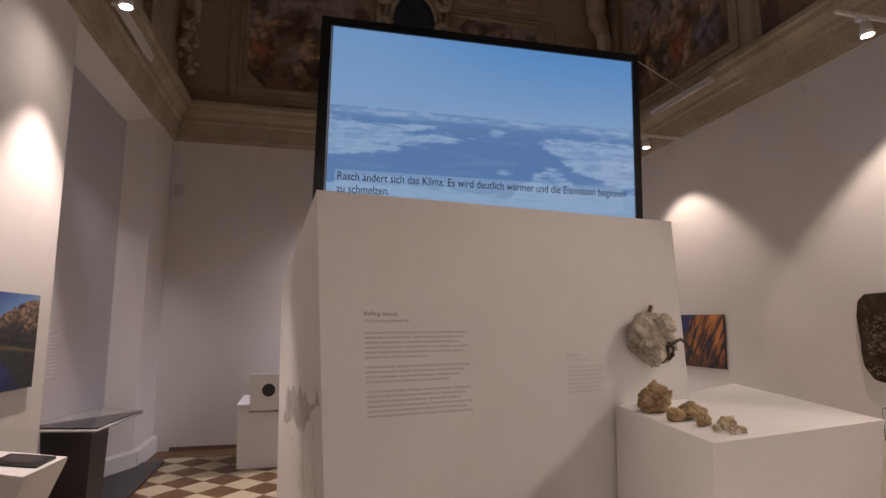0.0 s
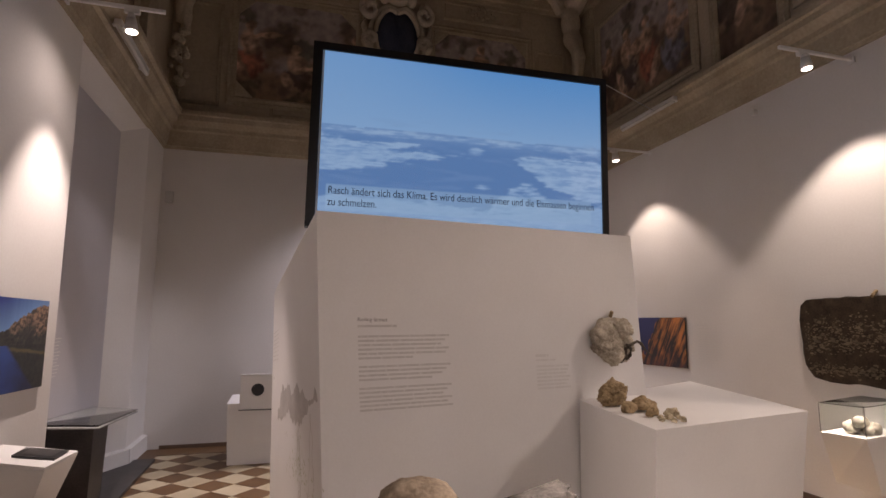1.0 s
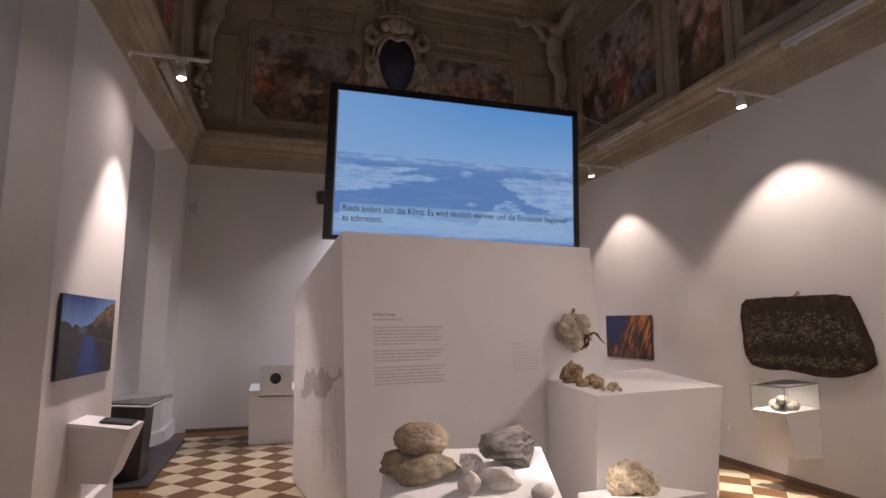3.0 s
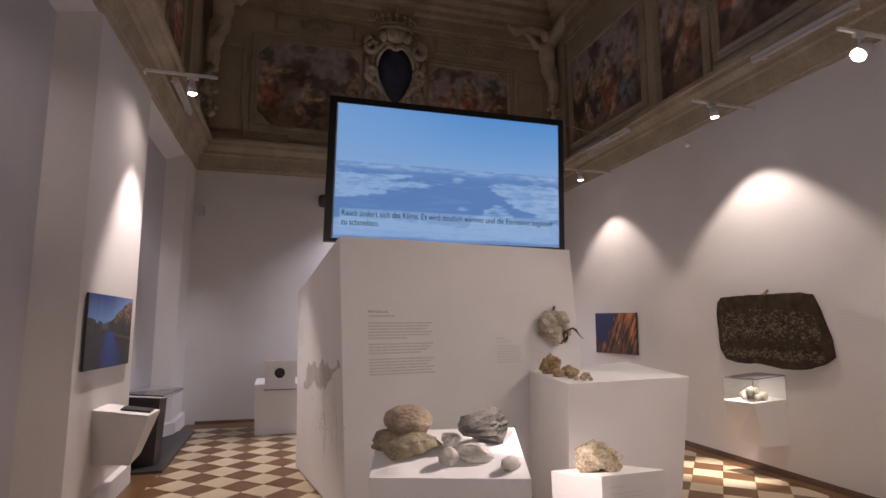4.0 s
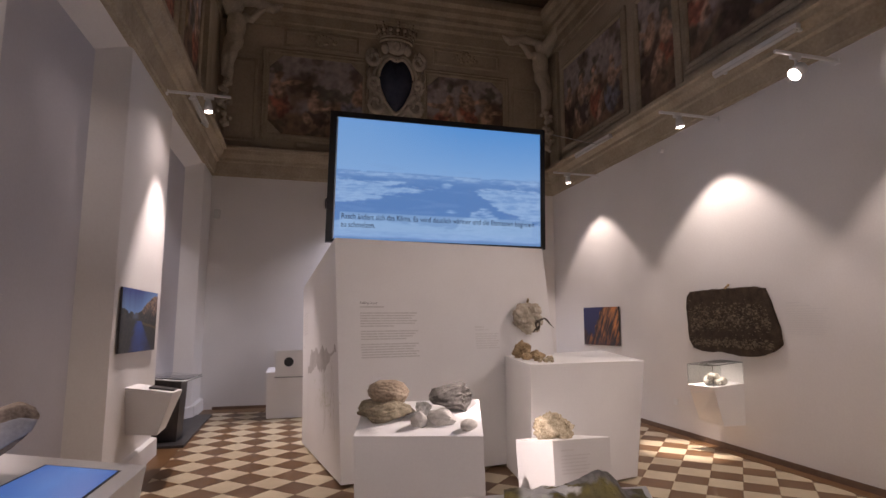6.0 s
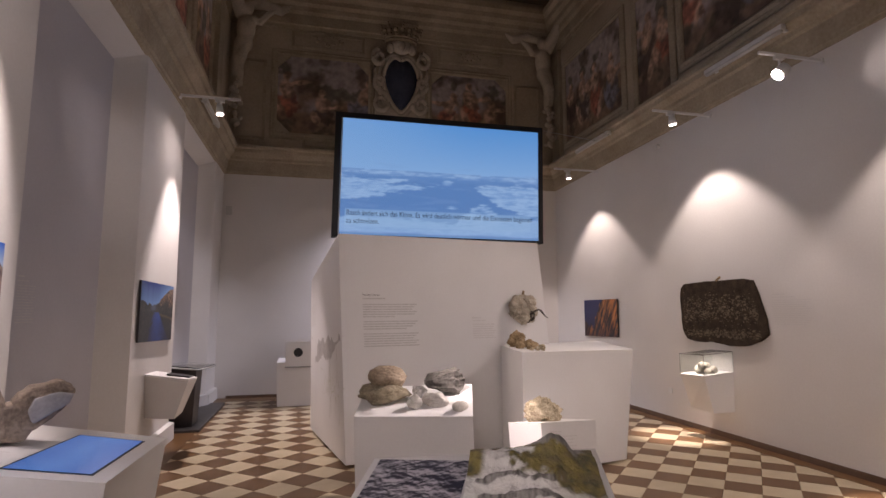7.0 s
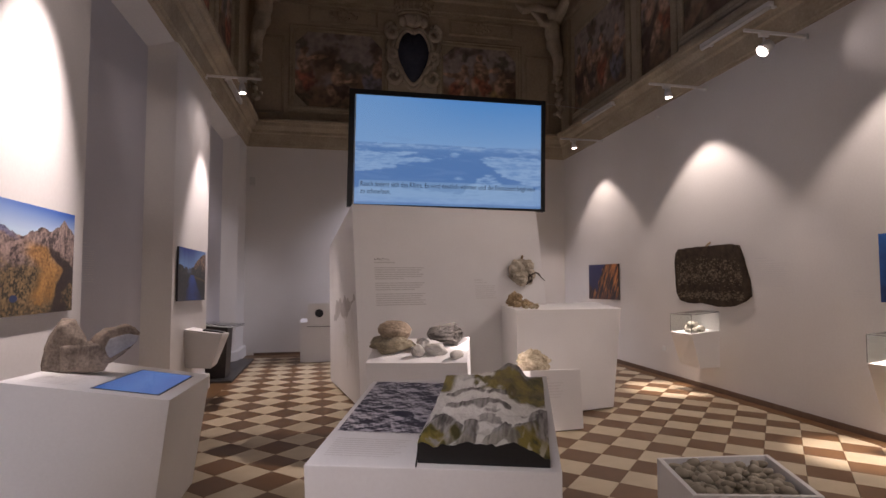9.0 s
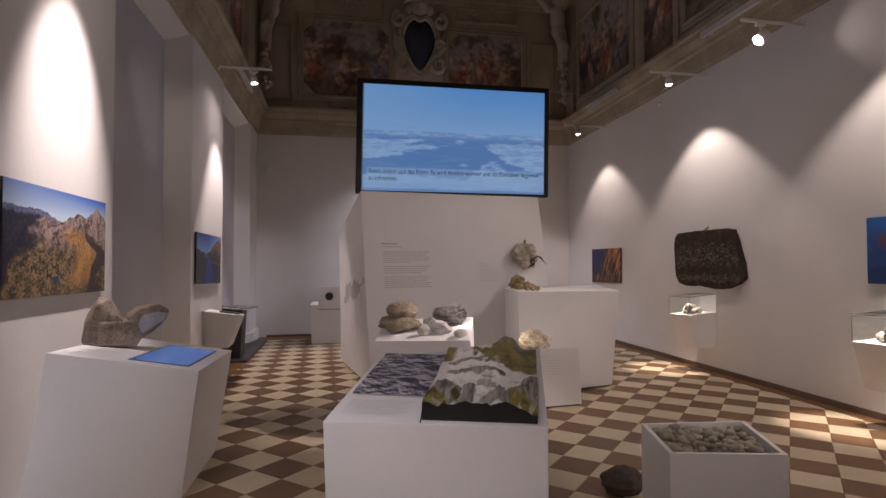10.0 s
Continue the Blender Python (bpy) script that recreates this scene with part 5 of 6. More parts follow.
for k in range(6):
    bm = rock_bm((0.082, 0.062, 0.046), 200 + k, 3, 0.12, 2, 0.02, flat=0.05)
    pebble_meshes.append(mesh_of("pebble", bm, M_PEBBLE, (0, 0, 0), True))
for layer, z in ((0, 0.480), (1, 0.512)):
    for i in range(13):
        for j in range(12):
            u, v = (i + 0.5 + 0.5 * (j % 2) + rng.gauss(0, 0.13)) / 13.6, (j + 0.5 + rng.gauss(0, 0.13)) / 12
            if layer and rng.random() < 0.35:
                continue
            if not (0.05 < u < 0.95 and 0.05 < v < 0.95):
                continue
            p = bilinear([(*q, z) for q in inner], u, v)
            ob = new("pebble", pebble_meshes[rng.randrange(6)])
            s = rng.uniform(0.6, 0.98)
            ob.matrix_world = pose(p.x, p.y, p.z + rng.uniform(-0.006, 0.012), rng.uniform(-25, 25), rng.uniform(-25, 25), rng.uniform(0, 360)) @ Matrix.Diagonal((s, s, s, 1))
            tagged(ob, "rounded grey river pebble in the white box", "pebble", "pebbles in the white box")

rock("dark_stone", "dark brown rough stone lying on the floor", (1.56, -0.40, 0), (0.28, 0.30, 0.15), 12, 95, M_DARK_STONE, "", facets=9, rough=0.2)

# the bracket with a tablet on the pier
TB_TOP = [(-1.872, 3.36, 0.885), (-1.43, 3.24, 0.84), (-1.47, 3.90, 0.79), (-1.872, 3.80, 0.875)]
TB_BOT = [(-1.872, 3.46, 0.43), (-1.57, 3.36, 0.43), (-1.60, 3.86, 0.41), (-1.872, 3.82, 0.42)]
tb = thing("wall_bracket", "white wedge-shaped wall bracket carrying a tablet", "bracket", (-1.872, 3.6, 0.43))
part("body", hexa(TB_BOT, [(q[0], q[1], q[2] - 0.018) for q in TB_TOP], 0.004), M_BOARD, tb)
part("top_board", hexa([(q[0], q[1], q[2] - 0.0175) for q in TB_TOP], TB_TOP, 0.003), M_BOARD, tb)
t2 = thing("tablet_device", "dark tablet device in a black frame on the bracket", "tablet", tuple(bilinear(TB_TOP, 0.3, 0.3)))
Q = [(0.42, 0.30), (0.95, 0.34), (0.92, 0.86), (0.38, 0.80)]
bm = bmesh.new()
add_hexa(bm, [bilinear(TB_TOP, u, v, 0.0) for u, v in Q], [bilinear(TB_TOP, u, v, 0.014) for u, v in Q])
part("frame", bm, M_BLACK, t2)
Q = [(0.50, 0.38), (0.88, 0.42), (0.86, 0.78), (0.46, 0.73)]
bm = bmesh.new()
bm.faces.new([bm.verts.new(bilinear(TB_TOP, u, v, 0.0165)) for u, v in Q])
part("display", bm, M_STEEL, t2, "dark grey display")

# the glass-topped steel table in the niche
GT = [(-2.02, 4.50, 0.865), (-1.62, 4.84, 0.785), (-1.63, 6.16, 0.72), (-2.06, 6.18, 0.76)]
gt = thing("glass_table", "dark steel display stand with a sloping glass top", "display stand", (-1.85, 5.3, 0))
part("column", hexa([(-2.02, 5.0, 0.03), (-1.71, 5.0, 0.03), (-1.71, 5.36, 0.03), (-2.02, 5.36, 0.03)], [(-2.02, 4.86, 0.80), (-1.66, 4.86, 0.765), (-1.66, 5.26, 0.745), (-2.02, 5.26, 0.79)], 0.003), M_STEEL, gt)
part("base_plate", box(-2.07, -1.58, 4.78, 6.95, 0.004, 0.034, 0.003), M_STEEL, gt)
top_glass = part("glass_top", hexa([tuple(Vector(p)) for p in GT], [tuple(Vector(p) + Vector((0, 0, 0.012))) for p in GT], 0), M_GLASS, gt, "clear glass top")
top_glass.visible_shadow = False
part("under_panel", hexa([(p[0] * 0.98 - 0.03, p[1], p[2] - 0.022) for p in GT], [(p[0] * 0.98 - 0.03, p[1], p[2] - 0.012) for p in GT], 0), M_UNDER, gt, "grey panel under the glass")

# the low plinth with a framed dot at the end wall
bp = plinth("back_plinth", "low white plinth at the end of the room", [(-0.74, 6.52), (0.2, 6.52), (0.2, 7.2), (-0.74, 7.2)], [(-0.77, 6.52, 0.70), (0.2, 6.52, 0.70), (0.2, 7.2, 0.72), (-0.77, 7.2, 0.72)])
# grey strip put in for the shadow line below the panel
part("panel_shadow_strip", box(-0.635, -0.20, 6.452, 6.519, 0.622, 0.632, 0.002), M_UNDER, bp, "thin grey strip for the shadow under the panel")
dp = thing("dot_panel", "white square panel with a black round hole above a shadow strip", "panel", (-0.42, 6.48, 0.63))
part("panel", box(-0.63, -0.21, 6.465, 6.505, 0.634, 1.04, 0.004), M_BOARD, dp)
part("dot", rod((-0.43, 6.461, 0.86), (-0.43, 6.467, 0.86), 0.072, 28), M_BLACK, dp, "flat black disc")


# ---- pictures on the walls ----
def shade_of(a, b, seed, gain=6.0):
    """Side light on made-up ridges and gullies, 0 to 1."""
    def h(x, y):
        return 1 - abs(fbm(x, y, seed, 5)) - 0.35 * abs(fbm(x * 2.6, y * 2.6, seed + 3, 4))
    return max(0.0, min(1.0, 0.5 + (h(a, b) - h(a - 0.03, b + 0.02)) * gain))


def alps(u, v):
    """A high peak with gullies, a lit ochre ridge, scrub below and a valley in blue shade."""
    top = 0.79 - 0.10 * step(0.25, 0.55, u) + 0.012 * fbm(u * 9, 0.3, 0, 4) + 0.016 * fbm(u * 22, 2.0, 0, 4)
    top += 0.115 * gauss(u, 0, 0.68, 0, 0.085, 1) ** 0.7 + 0.03 * gauss(u, 0, 0.55, 0, 0.04, 1) + 0.235 * max(0.0, 1 - abs(u - 0.885) / (0.15 if u < 0.885 else 0.22)) ** 1.1
    if v > top:
        f = max(0.0, min(1.0, (v - 0.76) / 0.22))
        return mixc(lin(190, 212, 232), lin(14, 92, 190), f ** 0.9 * (0.6 + 0.4 * u))
    n = fbm(u * 5 + v * 2, v * 6 - u, 2.0, 6)
    patch = fbm(u * 17 + 3 * v, v * 13, 9.0, 6)
    grit = fbm(u * 60, v * 40, 4.0, 4)
    a = math.atan2(u - 0.885, 1.02 - v)
    far = math.hypot(u - 0.885, 1.02 - v)
    gully = 1 - abs(fbm(a * 6 + 0.6 * n, far * 1.6, 3.3, 5)) * 2.6
    k = 0.5 * shade_of(u * 3.6 + v * 1.0, v * 2.6, 5.0, 8.0) + 0.5 * max(0.0, gully)
    c = mixc(lin(62, 50, 52), lin(184, 158, 146), 0.05 + 0.85 * k + 0.35 * grit)
    low = step(0.56, 0.36, v + 0.22 * n)
    scrub = mixc(lin(160, 132, 94), lin(44, 42, 28), 0.5 + 0.9 * patch + 1.3 * grit)
    c = mixc(c, mixc(scrub, lin(34, 30, 22), 0.55 * (1 - k)), low)
    spine = u - 0.70 - 0.16 * step(0.62, 0.40, v) + 0.28 * max(0.0, 0.40 - v) - 0.30 * max(0.0, v - 0.55) + 0.03 * n
    ochre = mixc(lin(120, 82, 40), lin(196, 146, 80), 0.25 + 0.6 * k + 0.5 * grit)
    c = mixc(c, ochre, 0.9 * step(0.17, 0.05, abs(spine + 0.09)) * step(0.70, 0.56, v + 0.1 * n) * step(0.04, 0.18, v + 0.1 * patch))
    c = mixc(c, mixc(lin(22, 18, 24), lin(60, 46, 42), 0.4 + grit), 0.92 * step(0.0, 0.025, spine) * step(0.68, 0.58, v + 0.12 * n) * step(0.17, 0.11, spine + 0.12 * n))
    west = u - 0.20 - 0.30 * (v - 0.45) + 0.08 * n
    c = mixc(c, mixc(lin(14, 16, 40), lin(52, 54, 88), 0.6 * grit + 0.35 * k), 0.95 * step(0.06, -0.02, west) * step(0.34, 0.46, v + 0.12 * n + 0.35 * step(0.10, 0.0, u)))
    c = mixc(c, mixc(lin(74, 78, 118), lin(128, 132, 164), 0.5 + grit), 0.85 * step(0.50, 0.36, u) * step(0.07, 0.035, top - v))
    return mixc(c, lin(36, 56, 96), step(1.0, 0.7, ((u - 0.44) / 0.035) ** 2 + ((v - 0.15) / 0.035) ** 2))


def lake(u, v):
    """Deep blue sky and water, a lit rock wall on one shore and dark woods on both."""
    n = fbm(u * 6, v * 6, 3.0, 5)
    fine_n = fbm(u * 28, v * 20, 2.0, 4)
    right = 0.53 + 0.30 * step(0.34, 0.72, u) + 0.12 * step(0.70, 1.0, u) + 0.03 * fbm(u * 20, 1, 3, 3)
    left = 0.70 - 0.62 * u + 0.02 * fbm(u * 16, 6, 3, 3)
    top = max(right, left, 0.54 + 0.02 * fbm(u * 12, 4, 0, 4))
    if v > top:
        return mixc(lin(96, 136, 190), lin(10, 40, 120), ((v - top) / 0.36) ** 0.8)
    k = shade_of(u * 5, v * 3.4, 2.0)
    c = mixc(lin(14, 15, 17), lin(50, 45, 38), 0.7 * k + 0.9 * fine_n)
    wall = step(0.34, 0.48, u) * step(0.60, 0.70, v - 0.10 * step(0.5, 1.0, u) + 0.10 * n)
    c = mixc(c, mixc(lin(46, 38, 36), lin(176, 142, 118), 0.15 + 0.75 * k + fine_n), wall)
    c = mixc(c, lin(120, 128, 140), 0.7 * step(0.09, 0.03, abs(u - 0.32)) * step(0.05, 0.02, abs(v - 0.53)))
    shore = 0.46 - 0.20 * (u - 0.36) * step(0.36, 0.5, u)
    c = mixc(c, mixc(lin(84, 72, 42), lin(160, 136, 88), 0.5 + 1.5 * fine_n), 0.8 * step(0.05, 0.015, abs(v - shore + 0.02 * n)) * step(0.48, 0.62, u))
    if v < shore:
        edge_l = 0.33 - 0.10 * step(0.45, 0.1, v) + 0.03 * n
        water = mixc(lin(8, 18, 58), lin(18, 46, 116), step(0.05, 0.45, v) * step(0.42, 0.12, abs(u - 0.55)) + 0.15 * n)
        mirror = mixc(lin(12, 15, 26), lin(44, 44, 46), 0.5 * k + fine_n)
        c = mixc(mixc(water, mirror, step(0.10, 0.03, shore - v) * step(0.45, 0.6, u)), mixc(lin(16, 20, 16), lin(52, 54, 34), 0.4 + fine_n), step(0.05, 0.0, u - edge_l))
    return c


def lake(u, v):
    n = fbm(u * 6, v * 6, 3.0, 5)
    fine_n = fbm(u * 26, v * 26, 2.0, 4)
    top = 0.62 + 0.03 * fbm(u * 9, 4, 0, 4) + 0.06 * step(0.3, 0.0, u) + 0.32 * step(0.36, 0.95, u) + 0.03 * fbm(u * 20, 1, 3, 3)
    if v > top:
        return mixc(lin(104, 146, 200), lin(12, 46, 130), (v - top) / 0.34)
    k = shade_of(u * 4, v * 3, 2.0)
    c = mixc(lin(18, 22, 26), lin(64, 60, 50), 0.1 + 0.7 * k + 0.6 * fine_n)
    c = mixc(c, mixc(lin(52, 42, 38), lin(160, 128, 104), 0.8 * k + fine_n), step(0.42, 0.62, u + 0.1 * n) * step(0.62, 0.72, v + 0.12 * n))
    c = mixc(c, lin(96, 112, 136), 0.6 * step(0.10, 0.04, abs(u - 0.36)) * step(0.5, 0.56, v))
    c = mixc(c, lin(150, 128, 70), 0.7 * step(0.03, 0.005, abs(v - 0.47 + 0.14 * (u - 0.45) + 0.02 * n)) * step(0.45, 0.6, u))
    wedge = abs(u - 0.46 - 0.04 * n) - 0.04 - 0.62 * max(0.0, 0.50 - v) * (1.15 if u > 0.46 else 0.55)
    if v < 0.50:
        water = mixc(lin(10, 22, 70), lin(34, 76, 160), step(0.30, 0.0, abs(u - 0.5)) * (0.5 + v) + 0.2 * n)
        c = mixc(water, mixc(c, lin(12, 16, 18), 0.5), step(0.0, 0.05, wedge + 0.05 * n))
    return c


def cliff(u, v):
    n = fbm(u * 3 + v * 1.2, v * 1.4, 1.0, 5)
    s = fbm((u - 0.34 * v) * 15, v * 1.6 + u, 6.0, 6) + 0.5 * fbm((u - 0.34 * v) * 40, v * 3, 2.0, 4)
    if u < 0.30 + 0.30 * (v - 0.2) + 0.10 * n and v > 0.25 - 0.3 * n:
        return mixc(lin(22, 28, 66), lin(32, 40, 96), v)
    c = mixc(lin(34, 20, 20), lin(206, 128, 66), 0.30 + 1.1 * s + 0.5 * n)
    return mixc(c, lin(26, 20, 40), step(0.45, 0.0, v + 0.3 * n) * 0.75)


def reef(u, v):
    n = fbm(u * 4, v * 4, 8.0, 5)
    c = mixc(lin(14, 50, 110), lin(40, 110, 190), v + 0.5 * n)
    e = ((u - 0.3) / 0.22) ** 2 + ((v - 0.65) / 0.2) ** 2 + 0.6 * n
    return mixc(c, lin(120, 66, 72), 0.8 * (1 - step(0.2, 1.1, e)))


def picture(corners, colour, label, depth=0.025):
    """A photograph on a board that stands a little off the wall; corners in the order of sheet()."""
    c = [Vector(p) for p in corners]
    n = (c[1] - c[0]).cross(c[3] - c[0]).normalized()
    ob = thing("photo_board", label, "photograph", tuple(c[0]), group="photographs on the walls")
    bm = bmesh.new()
    add_hexa(bm, [c[0], c[1], c[1] - n * (depth - 0.008), c[0] - n * (depth - 0.008)], [c[3], c[2], c[2] - n * (depth - 0.008), c[3] - n * (depth - 0.008)])
    bmesh.ops.recalc_face_normals(bm, faces=bm.faces[:])
    part("board", bm, M_STEEL, ob)
    m = (c[0] + c[2]) / 2
    bm = bmesh.new()
    r, u = (c[1] - c[0]) * 0.3, (c[3] - c[0]) * 0.3
    add_hexa(bm, [m - r - u - n * (depth - 0.008), m + r - u - n * (depth - 0.008), m + r - u - n * depth, m - r - u - n * depth], [m - r + u - n * (depth - 0.008), m + r + u - n * (depth - 0.008), m + r + u - n * depth, m - r + u - n * depth])
    part("spacer", bm, M_STEEL, ob)
    sheet_part("photograph", sheet(c, 270, 140, colour, 0.004), M_PRINT, ob)
    return ob


X = WEST + 0.026
picture([(X, -0.66, 1.28), (X, 0.52, 1.27), (X, 0.52, 1.885), (X, -0.66, 1.89)], alps, "photograph of sunlit ochre mountain ridges under blue sky")
picture([(X, 2.97, 1.225), (X, 4.22, 1.195), (X, 4.22, 1.815), (X, 2.97, 1.825)], lake, "photograph of a blue mountain lake between dark slopes")
X = EAST - 0.026
picture([(X, 6.42, 1.08), (X, 5.30, 1.10), (X, 5.30, 1.73), (X, 6.42, 1.73)], cliff, "photograph of orange rock layers against a dark blue sky")
picture([(X, 0.66, 1.26), (X, -0.55, 1.26), (X, -0.55, 1.88), (X, 0.66, 1.88)], reef, "photograph of a blue underwater scene with red patches")


def wall_text(corners, count, seed, label="small pale caption printed on the wall", ink=None):
    ob = thing("wall_caption", label, "caption", tuple(corners[0]), group="captions on the walls")
    c = [Vector(p) for p in corners]
    bars(ob, c, [(0.0, 0.35, 0.93, 0.03), (0.0, 0.6, 0.85, 0.02)] + [(0.0, 1.0 - 0.05 * (k % 4), 0.76 - 0.76 * k / count, 0.20 / count) for k in range(count)], ink or M_PALE_INK, seed=seed, lift=0.002, wide=4.0)


X = EAST - 0.001
wall_text([(X, 5.12, 1.20), (X, 4.72, 1.20), (X, 4.72, 1.66), (X, 5.12, 1.66)], 12, 1)
wall_text([(X, 2.18, 1.36), (X, 1.69, 1.36), (X, 1.69, 1.73), (X, 2.18, 1.73)], 12, 2)
wall_text([(X, 0.95, 1.27), (X, 0.72, 1.27), (X, 0.72, 1.37), (X, 0.95, 1.37)], 3, 3)
wall_text([(X, 6.75, 1.12), (X, 6.60, 1.12), (X, 6.60, 1.24), (X, 6.75, 1.24)], 3, 4)
X = WEST + 0.001
wall_text([(X, 2.80, 1.18), (X, 2.95, 1.18), (X, 2.95, 1.36), (X, 2.80, 1.36)], 4, 5)
X = DEEP + 0.0145
wall_text([(X, 1.19, 1.43), (X, 1.44, 1.43), (X, 1.44, 1.77), (X, 1.19, 1.77)], 14, 6, "grey caption printed in the window niche", M_INK)
wall_text([(X, 4.78, 1.15), (X, 5.20, 1.15), (X, 5.20, 1.62), (X, 4.78, 1.62)], 12, 7)

# ---- the dark breccia slab on the east wall ----
X = EAST - 0.045
slab_line = [(3.66, 1.84), (3.60, 1.89), (3.20, 1.905), (2.55, 1.905), (2.42, 1.88), (2.37, 1.78), (2.31, 1.60), (2.25, 1.42), (2.24, 1.27), (2.34, 1.19), (2.60, 1.115), (2.80, 1.11), (3.10, 1.14), (3.42, 1.13), (3.58, 1.17), (3.66, 1.28), (3.67, 1.50), (3.69, 1.70)]
slab = thing("breccia_slab", "dark polished breccia slab with pale fragments hung on the wall", "stone slab", (X, 3.0, 1.1))
dense = []
for (ya, za), (yb, zb) in zip(slab_line, slab_line[1:] + slab_line[:1]):
    for k in range(6):
        y, z = ya + (yb - ya) * k / 6, za + (zb - za) * k / 6
        j = 0.012 * noise.noise(Vector((y * 9, z * 9, 1)))
        dense.append((y + j, z + j))
bm = bmesh.new()
rings = []
for d, s in ((0.0, 1.0), (0.034, 1.0), (0.042, 0.99), (0.044, 0.97)):
    rings.append([bm.verts.new((EAST - 0.002 - d, 2.97 + (y - 2.97) * s, 1.5 + (z - 1.5) * s)) for y, z in dense])
for a, b in zip(rings, rings[1:]):
    for i in range(len(a)):
        j = (i + 1) % len(a)
        bm.faces.new((a[i], a[j], b[j], b[i]))
bm.faces.new(rings[-1])
bmesh.ops.recalc_face_normals(bm, faces=bm.faces[:])
part("stone", bm, M_SLAB, slab)
rng = random.Random(77)
bm = bmesh.new()
for k in range(1500):
    y, z = rng.uniform(2.32, 3.62), rng.choice((rng.gauss(1.255, 0.03), rng.gauss(1.48, 0.05), rng.gauss(1.62, 0.06)))
    if not (1.18 < z < 1.80) or y < 2.30 + 0.35 * max(0, z - 1.4):
        continue
    r = rng.uniform(0.003, 0.010) * (2.0 if rng.random() < 0.16 else 1)
    a0 = rng.uniform(0, 6)
    q = rng.uniform(0.4, 0.9)
    bm.faces.new([bm.verts.new((EAST - 0.0475, y + r * 1.3 * math.cos(a0 + i * 1.05), z + r * q * math.sin(a0 + i * 1.05))) for i in range(6)])
bmesh.ops.recalc_face_normals(bm, faces=bm.faces[:])
part("fragments", bm, M_SLAB_CLAST, slab, "pale brown stone fragments")
part("hook", rod((EAST, 2.96, 1.95), (EAST - 0.06, 2.96, 1.90), 0.014, 8), M_BROWN_ROCK, slab, "brown hanging peg")


# ---- glass cases on wall brackets ----
def showcase():
    W0 = EAST - 0.002
    top = [(4.36, 2.90, 0.755), (W0, 2.82, 0.80), (W0, 3.18, 0.80), (4.27, 3.22, 0.755)]
    bot = [(4.47, 2.90, 0.31), (W0, 2.83, 0.33), (W0, 3.18, 0.34), (4.42, 3.24, 0.33)]
    ob = thing("wall_showcase", "glass case on a white wall bracket holding pale nodules", "showcase", (W0, 3.0, 0.31), group="glass cases on the wall")
    part("bracket", hexa(bot, top, 0.003), M_BOARD, ob, "white tapering bracket")
    up = [Vector(p) + Vector((0, 0, 0.24)) for p in top]
    for i in range(4):
        if i == 1:
            continue
        j = (i + 1) % 4
        a, b = Vector(top[i]), Vector(top[j])
        side = (b - a).cross(Vector((0, 0, 1))).normalized() * 0.006
        z = Vector((0, 0, 0.002))
        pane = part("glass_pane", hexa([a + z, b + z, b - side + z, a - side + z], [up[i], up[j], up[j] - side, up[i] - side], 0), M_GLASS, ob, "clear glass")
        part("edge_strip", sweep([up[i], up[j]], 0.0016, 6), M_UNDER, ob)
    for i in (0, 1, 3):
        part("edge_strip", sweep([Vector(top[i]) + Vector((0, 0, 0.002)), up[i]], 0.0016, 6), M_UNDER, ob)
    lid = part("glass_pane", hexa(up, [p + Vector((0, 0, 0.006)) for p in up], 0), M_GLASS, ob, "clear glass")
    return ob


case = showcase()
for o in case.children:
    if o.name.startswith("glass_pane"):
        o.visible_shadow = False
copy_thing(case, Matrix.Translation((EAST - 0.002, 3.0 - 2.76, 0.31)))
rng = random.Random(5)
for dy in (0, -2.76):
    for k in range(9):
        a = k * 0.7
        r = 0.0 if k == 0 else 0.075
        s = rng.uniform(0.072, 0.105)
        rock("nodule", "whitish rounded nodule inside the glass case", (4.49 + r * math.cos(a), 3.02 + dy + r * 1.1 * math.sin(a), 0.775 + (0.05 if k in (0, 5) else 0.0)), (s * 1.2, s, s * 0.9), 50 * k, 300 + k, M_NODULE, "nodules in the glass cases", facets=4, rough=0.2, sub=3)


# ---- floor tiles ----
SIDE_T, ANGLE = 0.2905, radians(47.0)
OX, OY = -1.013, 0.181
ea, eb = Vector((math.cos(ANGLE), math.sin(ANGLE), 0)), Vector((-math.sin(ANGLE), math.cos(ANGLE), 0))


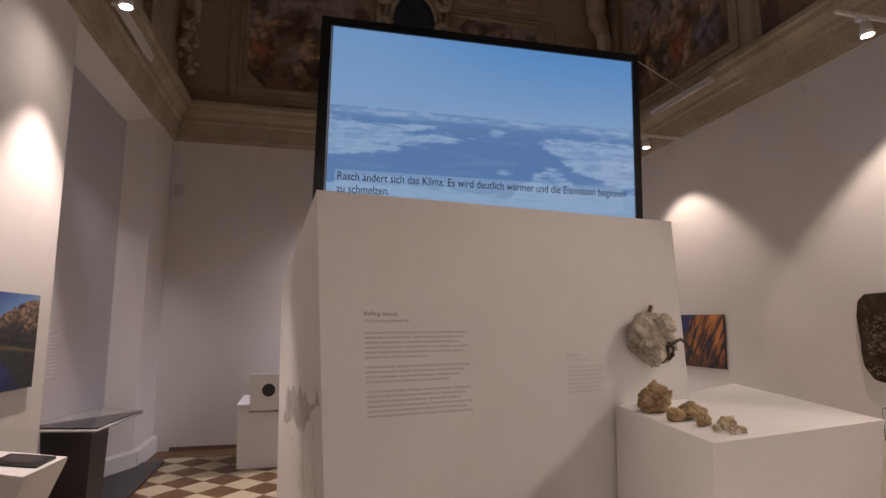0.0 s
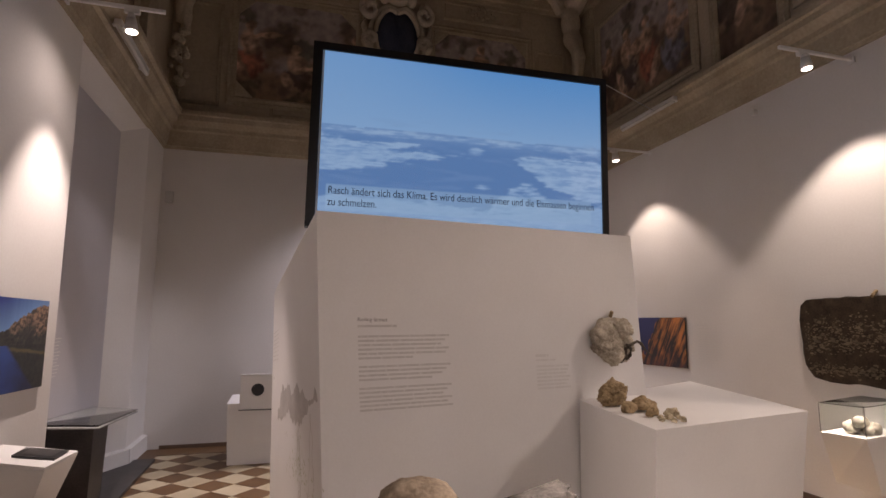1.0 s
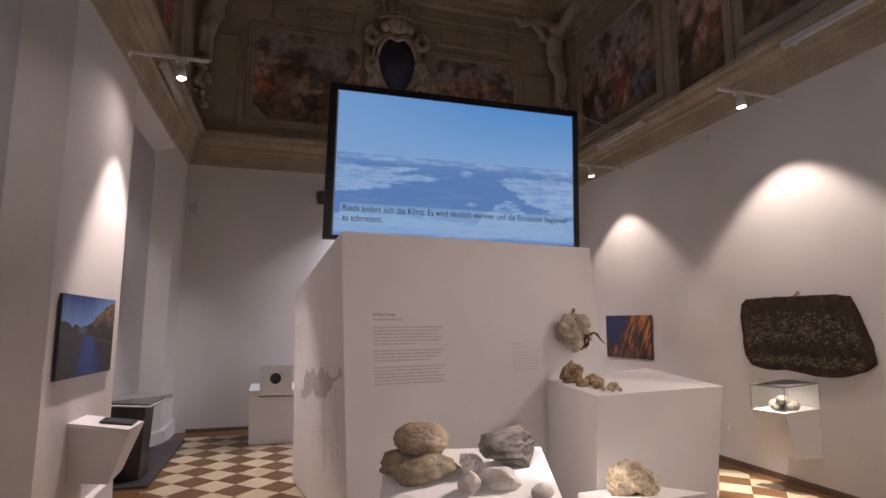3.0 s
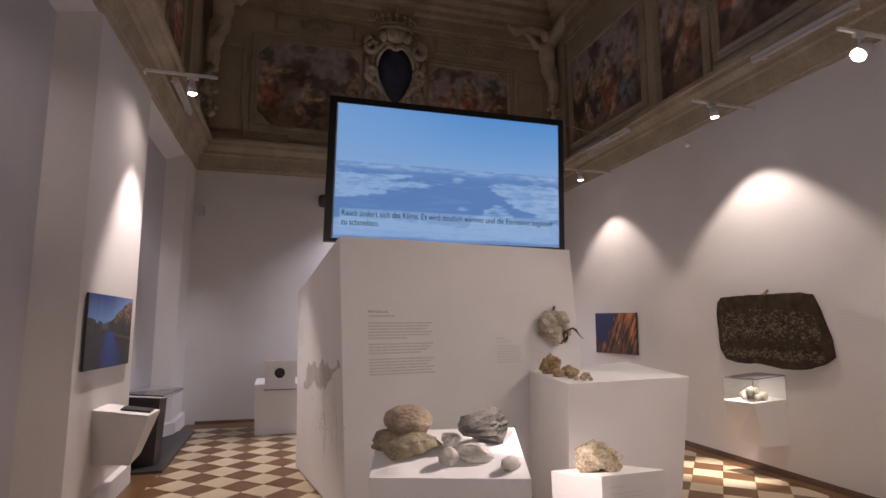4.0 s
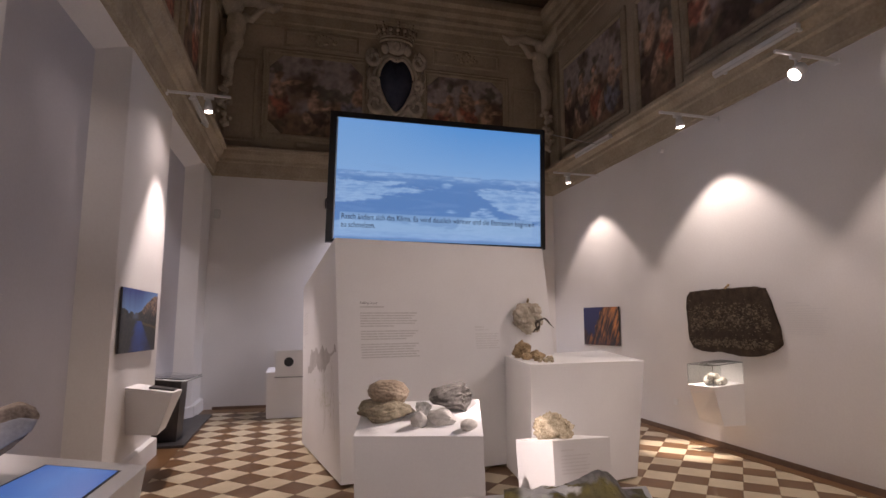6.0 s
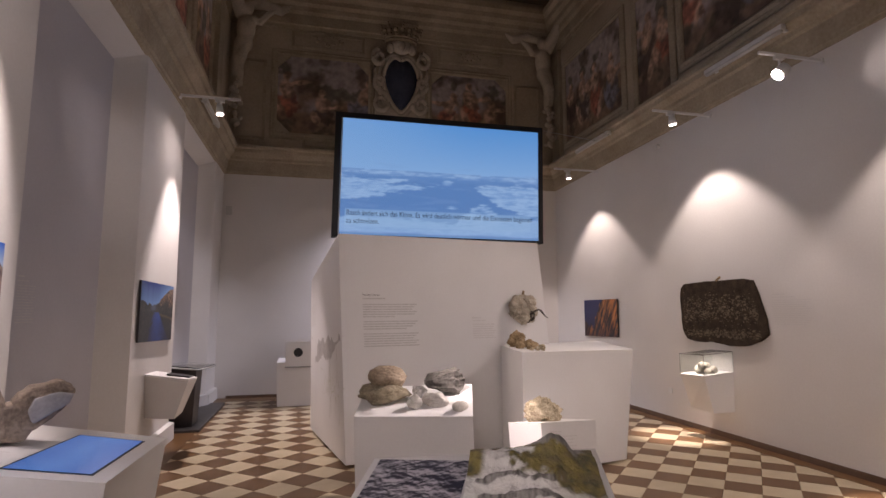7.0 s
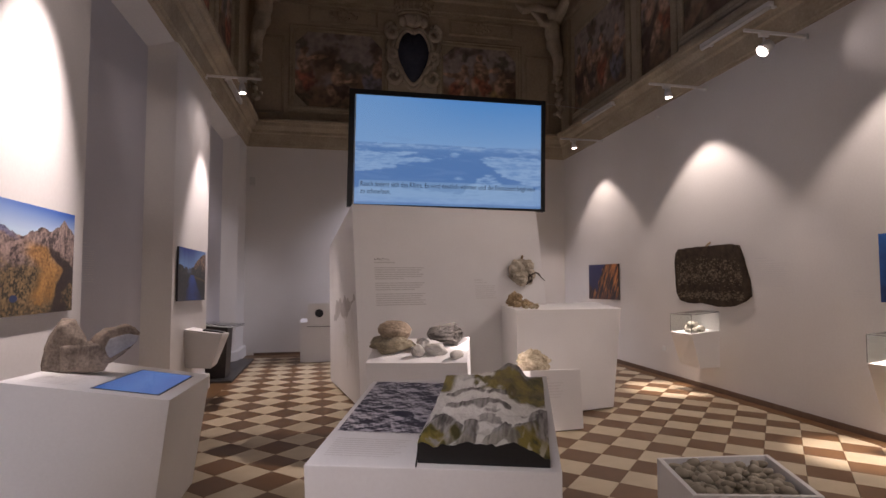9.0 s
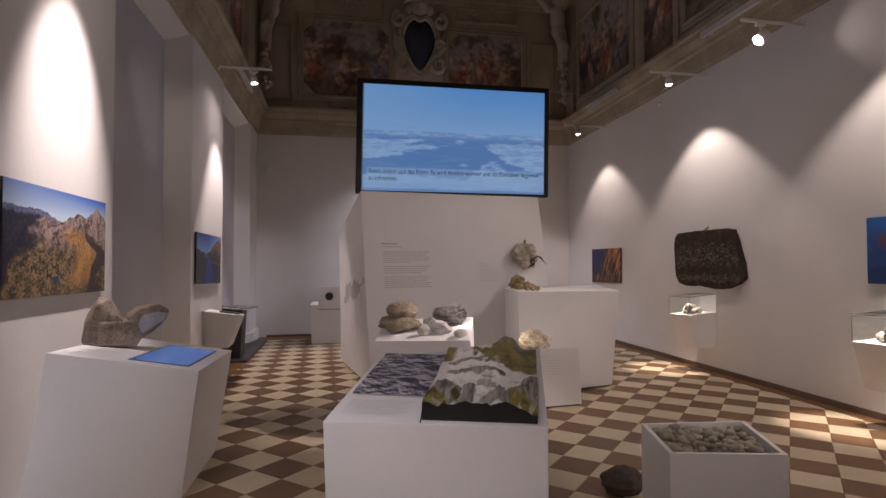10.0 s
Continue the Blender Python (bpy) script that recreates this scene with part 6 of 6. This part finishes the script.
def tile_bm():
    h = SIDE_T / 2 - 0.0012
    bm = bmesh.new()
    lo = [bm.verts.new((x, y, -0.02)) for x, y in ((-h, -h), (h, -h), (h, h), (-h, h))]
    mid = [bm.verts.new((x, y, -0.0012)) for x, y in ((-h, -h), (h, -h), (h, h), (-h, h))]
    g = h - 0.0015
    hi = [bm.verts.new((x, y, 0.0)) for x, y in ((-g, -g), (g, -g), (g, g), (-g, g))]
    for a, b in ((lo, mid), (mid, hi)):
        for i in range(4):
            j = (i + 1) % 4
            bm.faces.new((a[i], a[j], b[j], b[i]))
    bm.faces.new(hi)
    return bm


tile_mesh = {True: mesh_of("tile", tile_bm(), M_LIGHT_TILE), False: mesh_of("tile", tile_bm(), M_DARK_TILE)}
rest = {True: ([], []), False: ([], [])}
near = []
rng = random.Random(3)
for i in range(-45, 50):
    for j in range(-50, 50):
        c = Vector((OX, OY, 0)) + ea * SIDE_T * (i + 0.5) + eb * SIDE_T * (j + 0.5)
        if not (WEST - 0.45 < c.x < EAST + 0.2 and SOUTH - 0.2 < c.y < NORTH + 0.2):
            continue
        light = (i + j) % 2 != 0
        near.append((abs(c.x - 1.5) / 2 + abs(c.y - 1.0), c, light))
near.sort(key=lambda e: e[0])
turn = Matrix.Rotation(ANGLE, 4, "Z")
for k, (_, c, light) in enumerate(near):
    m = Matrix.Translation(c + Vector((0, 0, rng.uniform(-0.0006, 0.0004)))) @ turn @ pose(0, 0, 0, rng.gauss(0, 0.08), rng.gauss(0, 0.08), rng.gauss(0, 0.15))
    if k < 300:
        ob = new("tile", tile_mesh[light])
        ob.parent = floor
        ob.matrix_local = m
    else:
        verts, faces = rest[light]
        o = len(verts)
        me = tile_mesh[light]
        verts += [m @ v.co for v in me.vertices]
        faces += [tuple(o + q for q in f.vertices) for f in me.polygons]
for light in (True, False):
    me = bpy.data.meshes.new("outer_tiles")
    me.from_pydata(rest[light][0], [], rest[light][1])
    me.materials.append(M_LIGHT_TILE if light else M_DARK_TILE)
    ob = new("outer_tiles", me)
    ob.parent = floor
    tagged(ob, "cream floor tiles" if light else "brown floor tiles", kind="stuff")
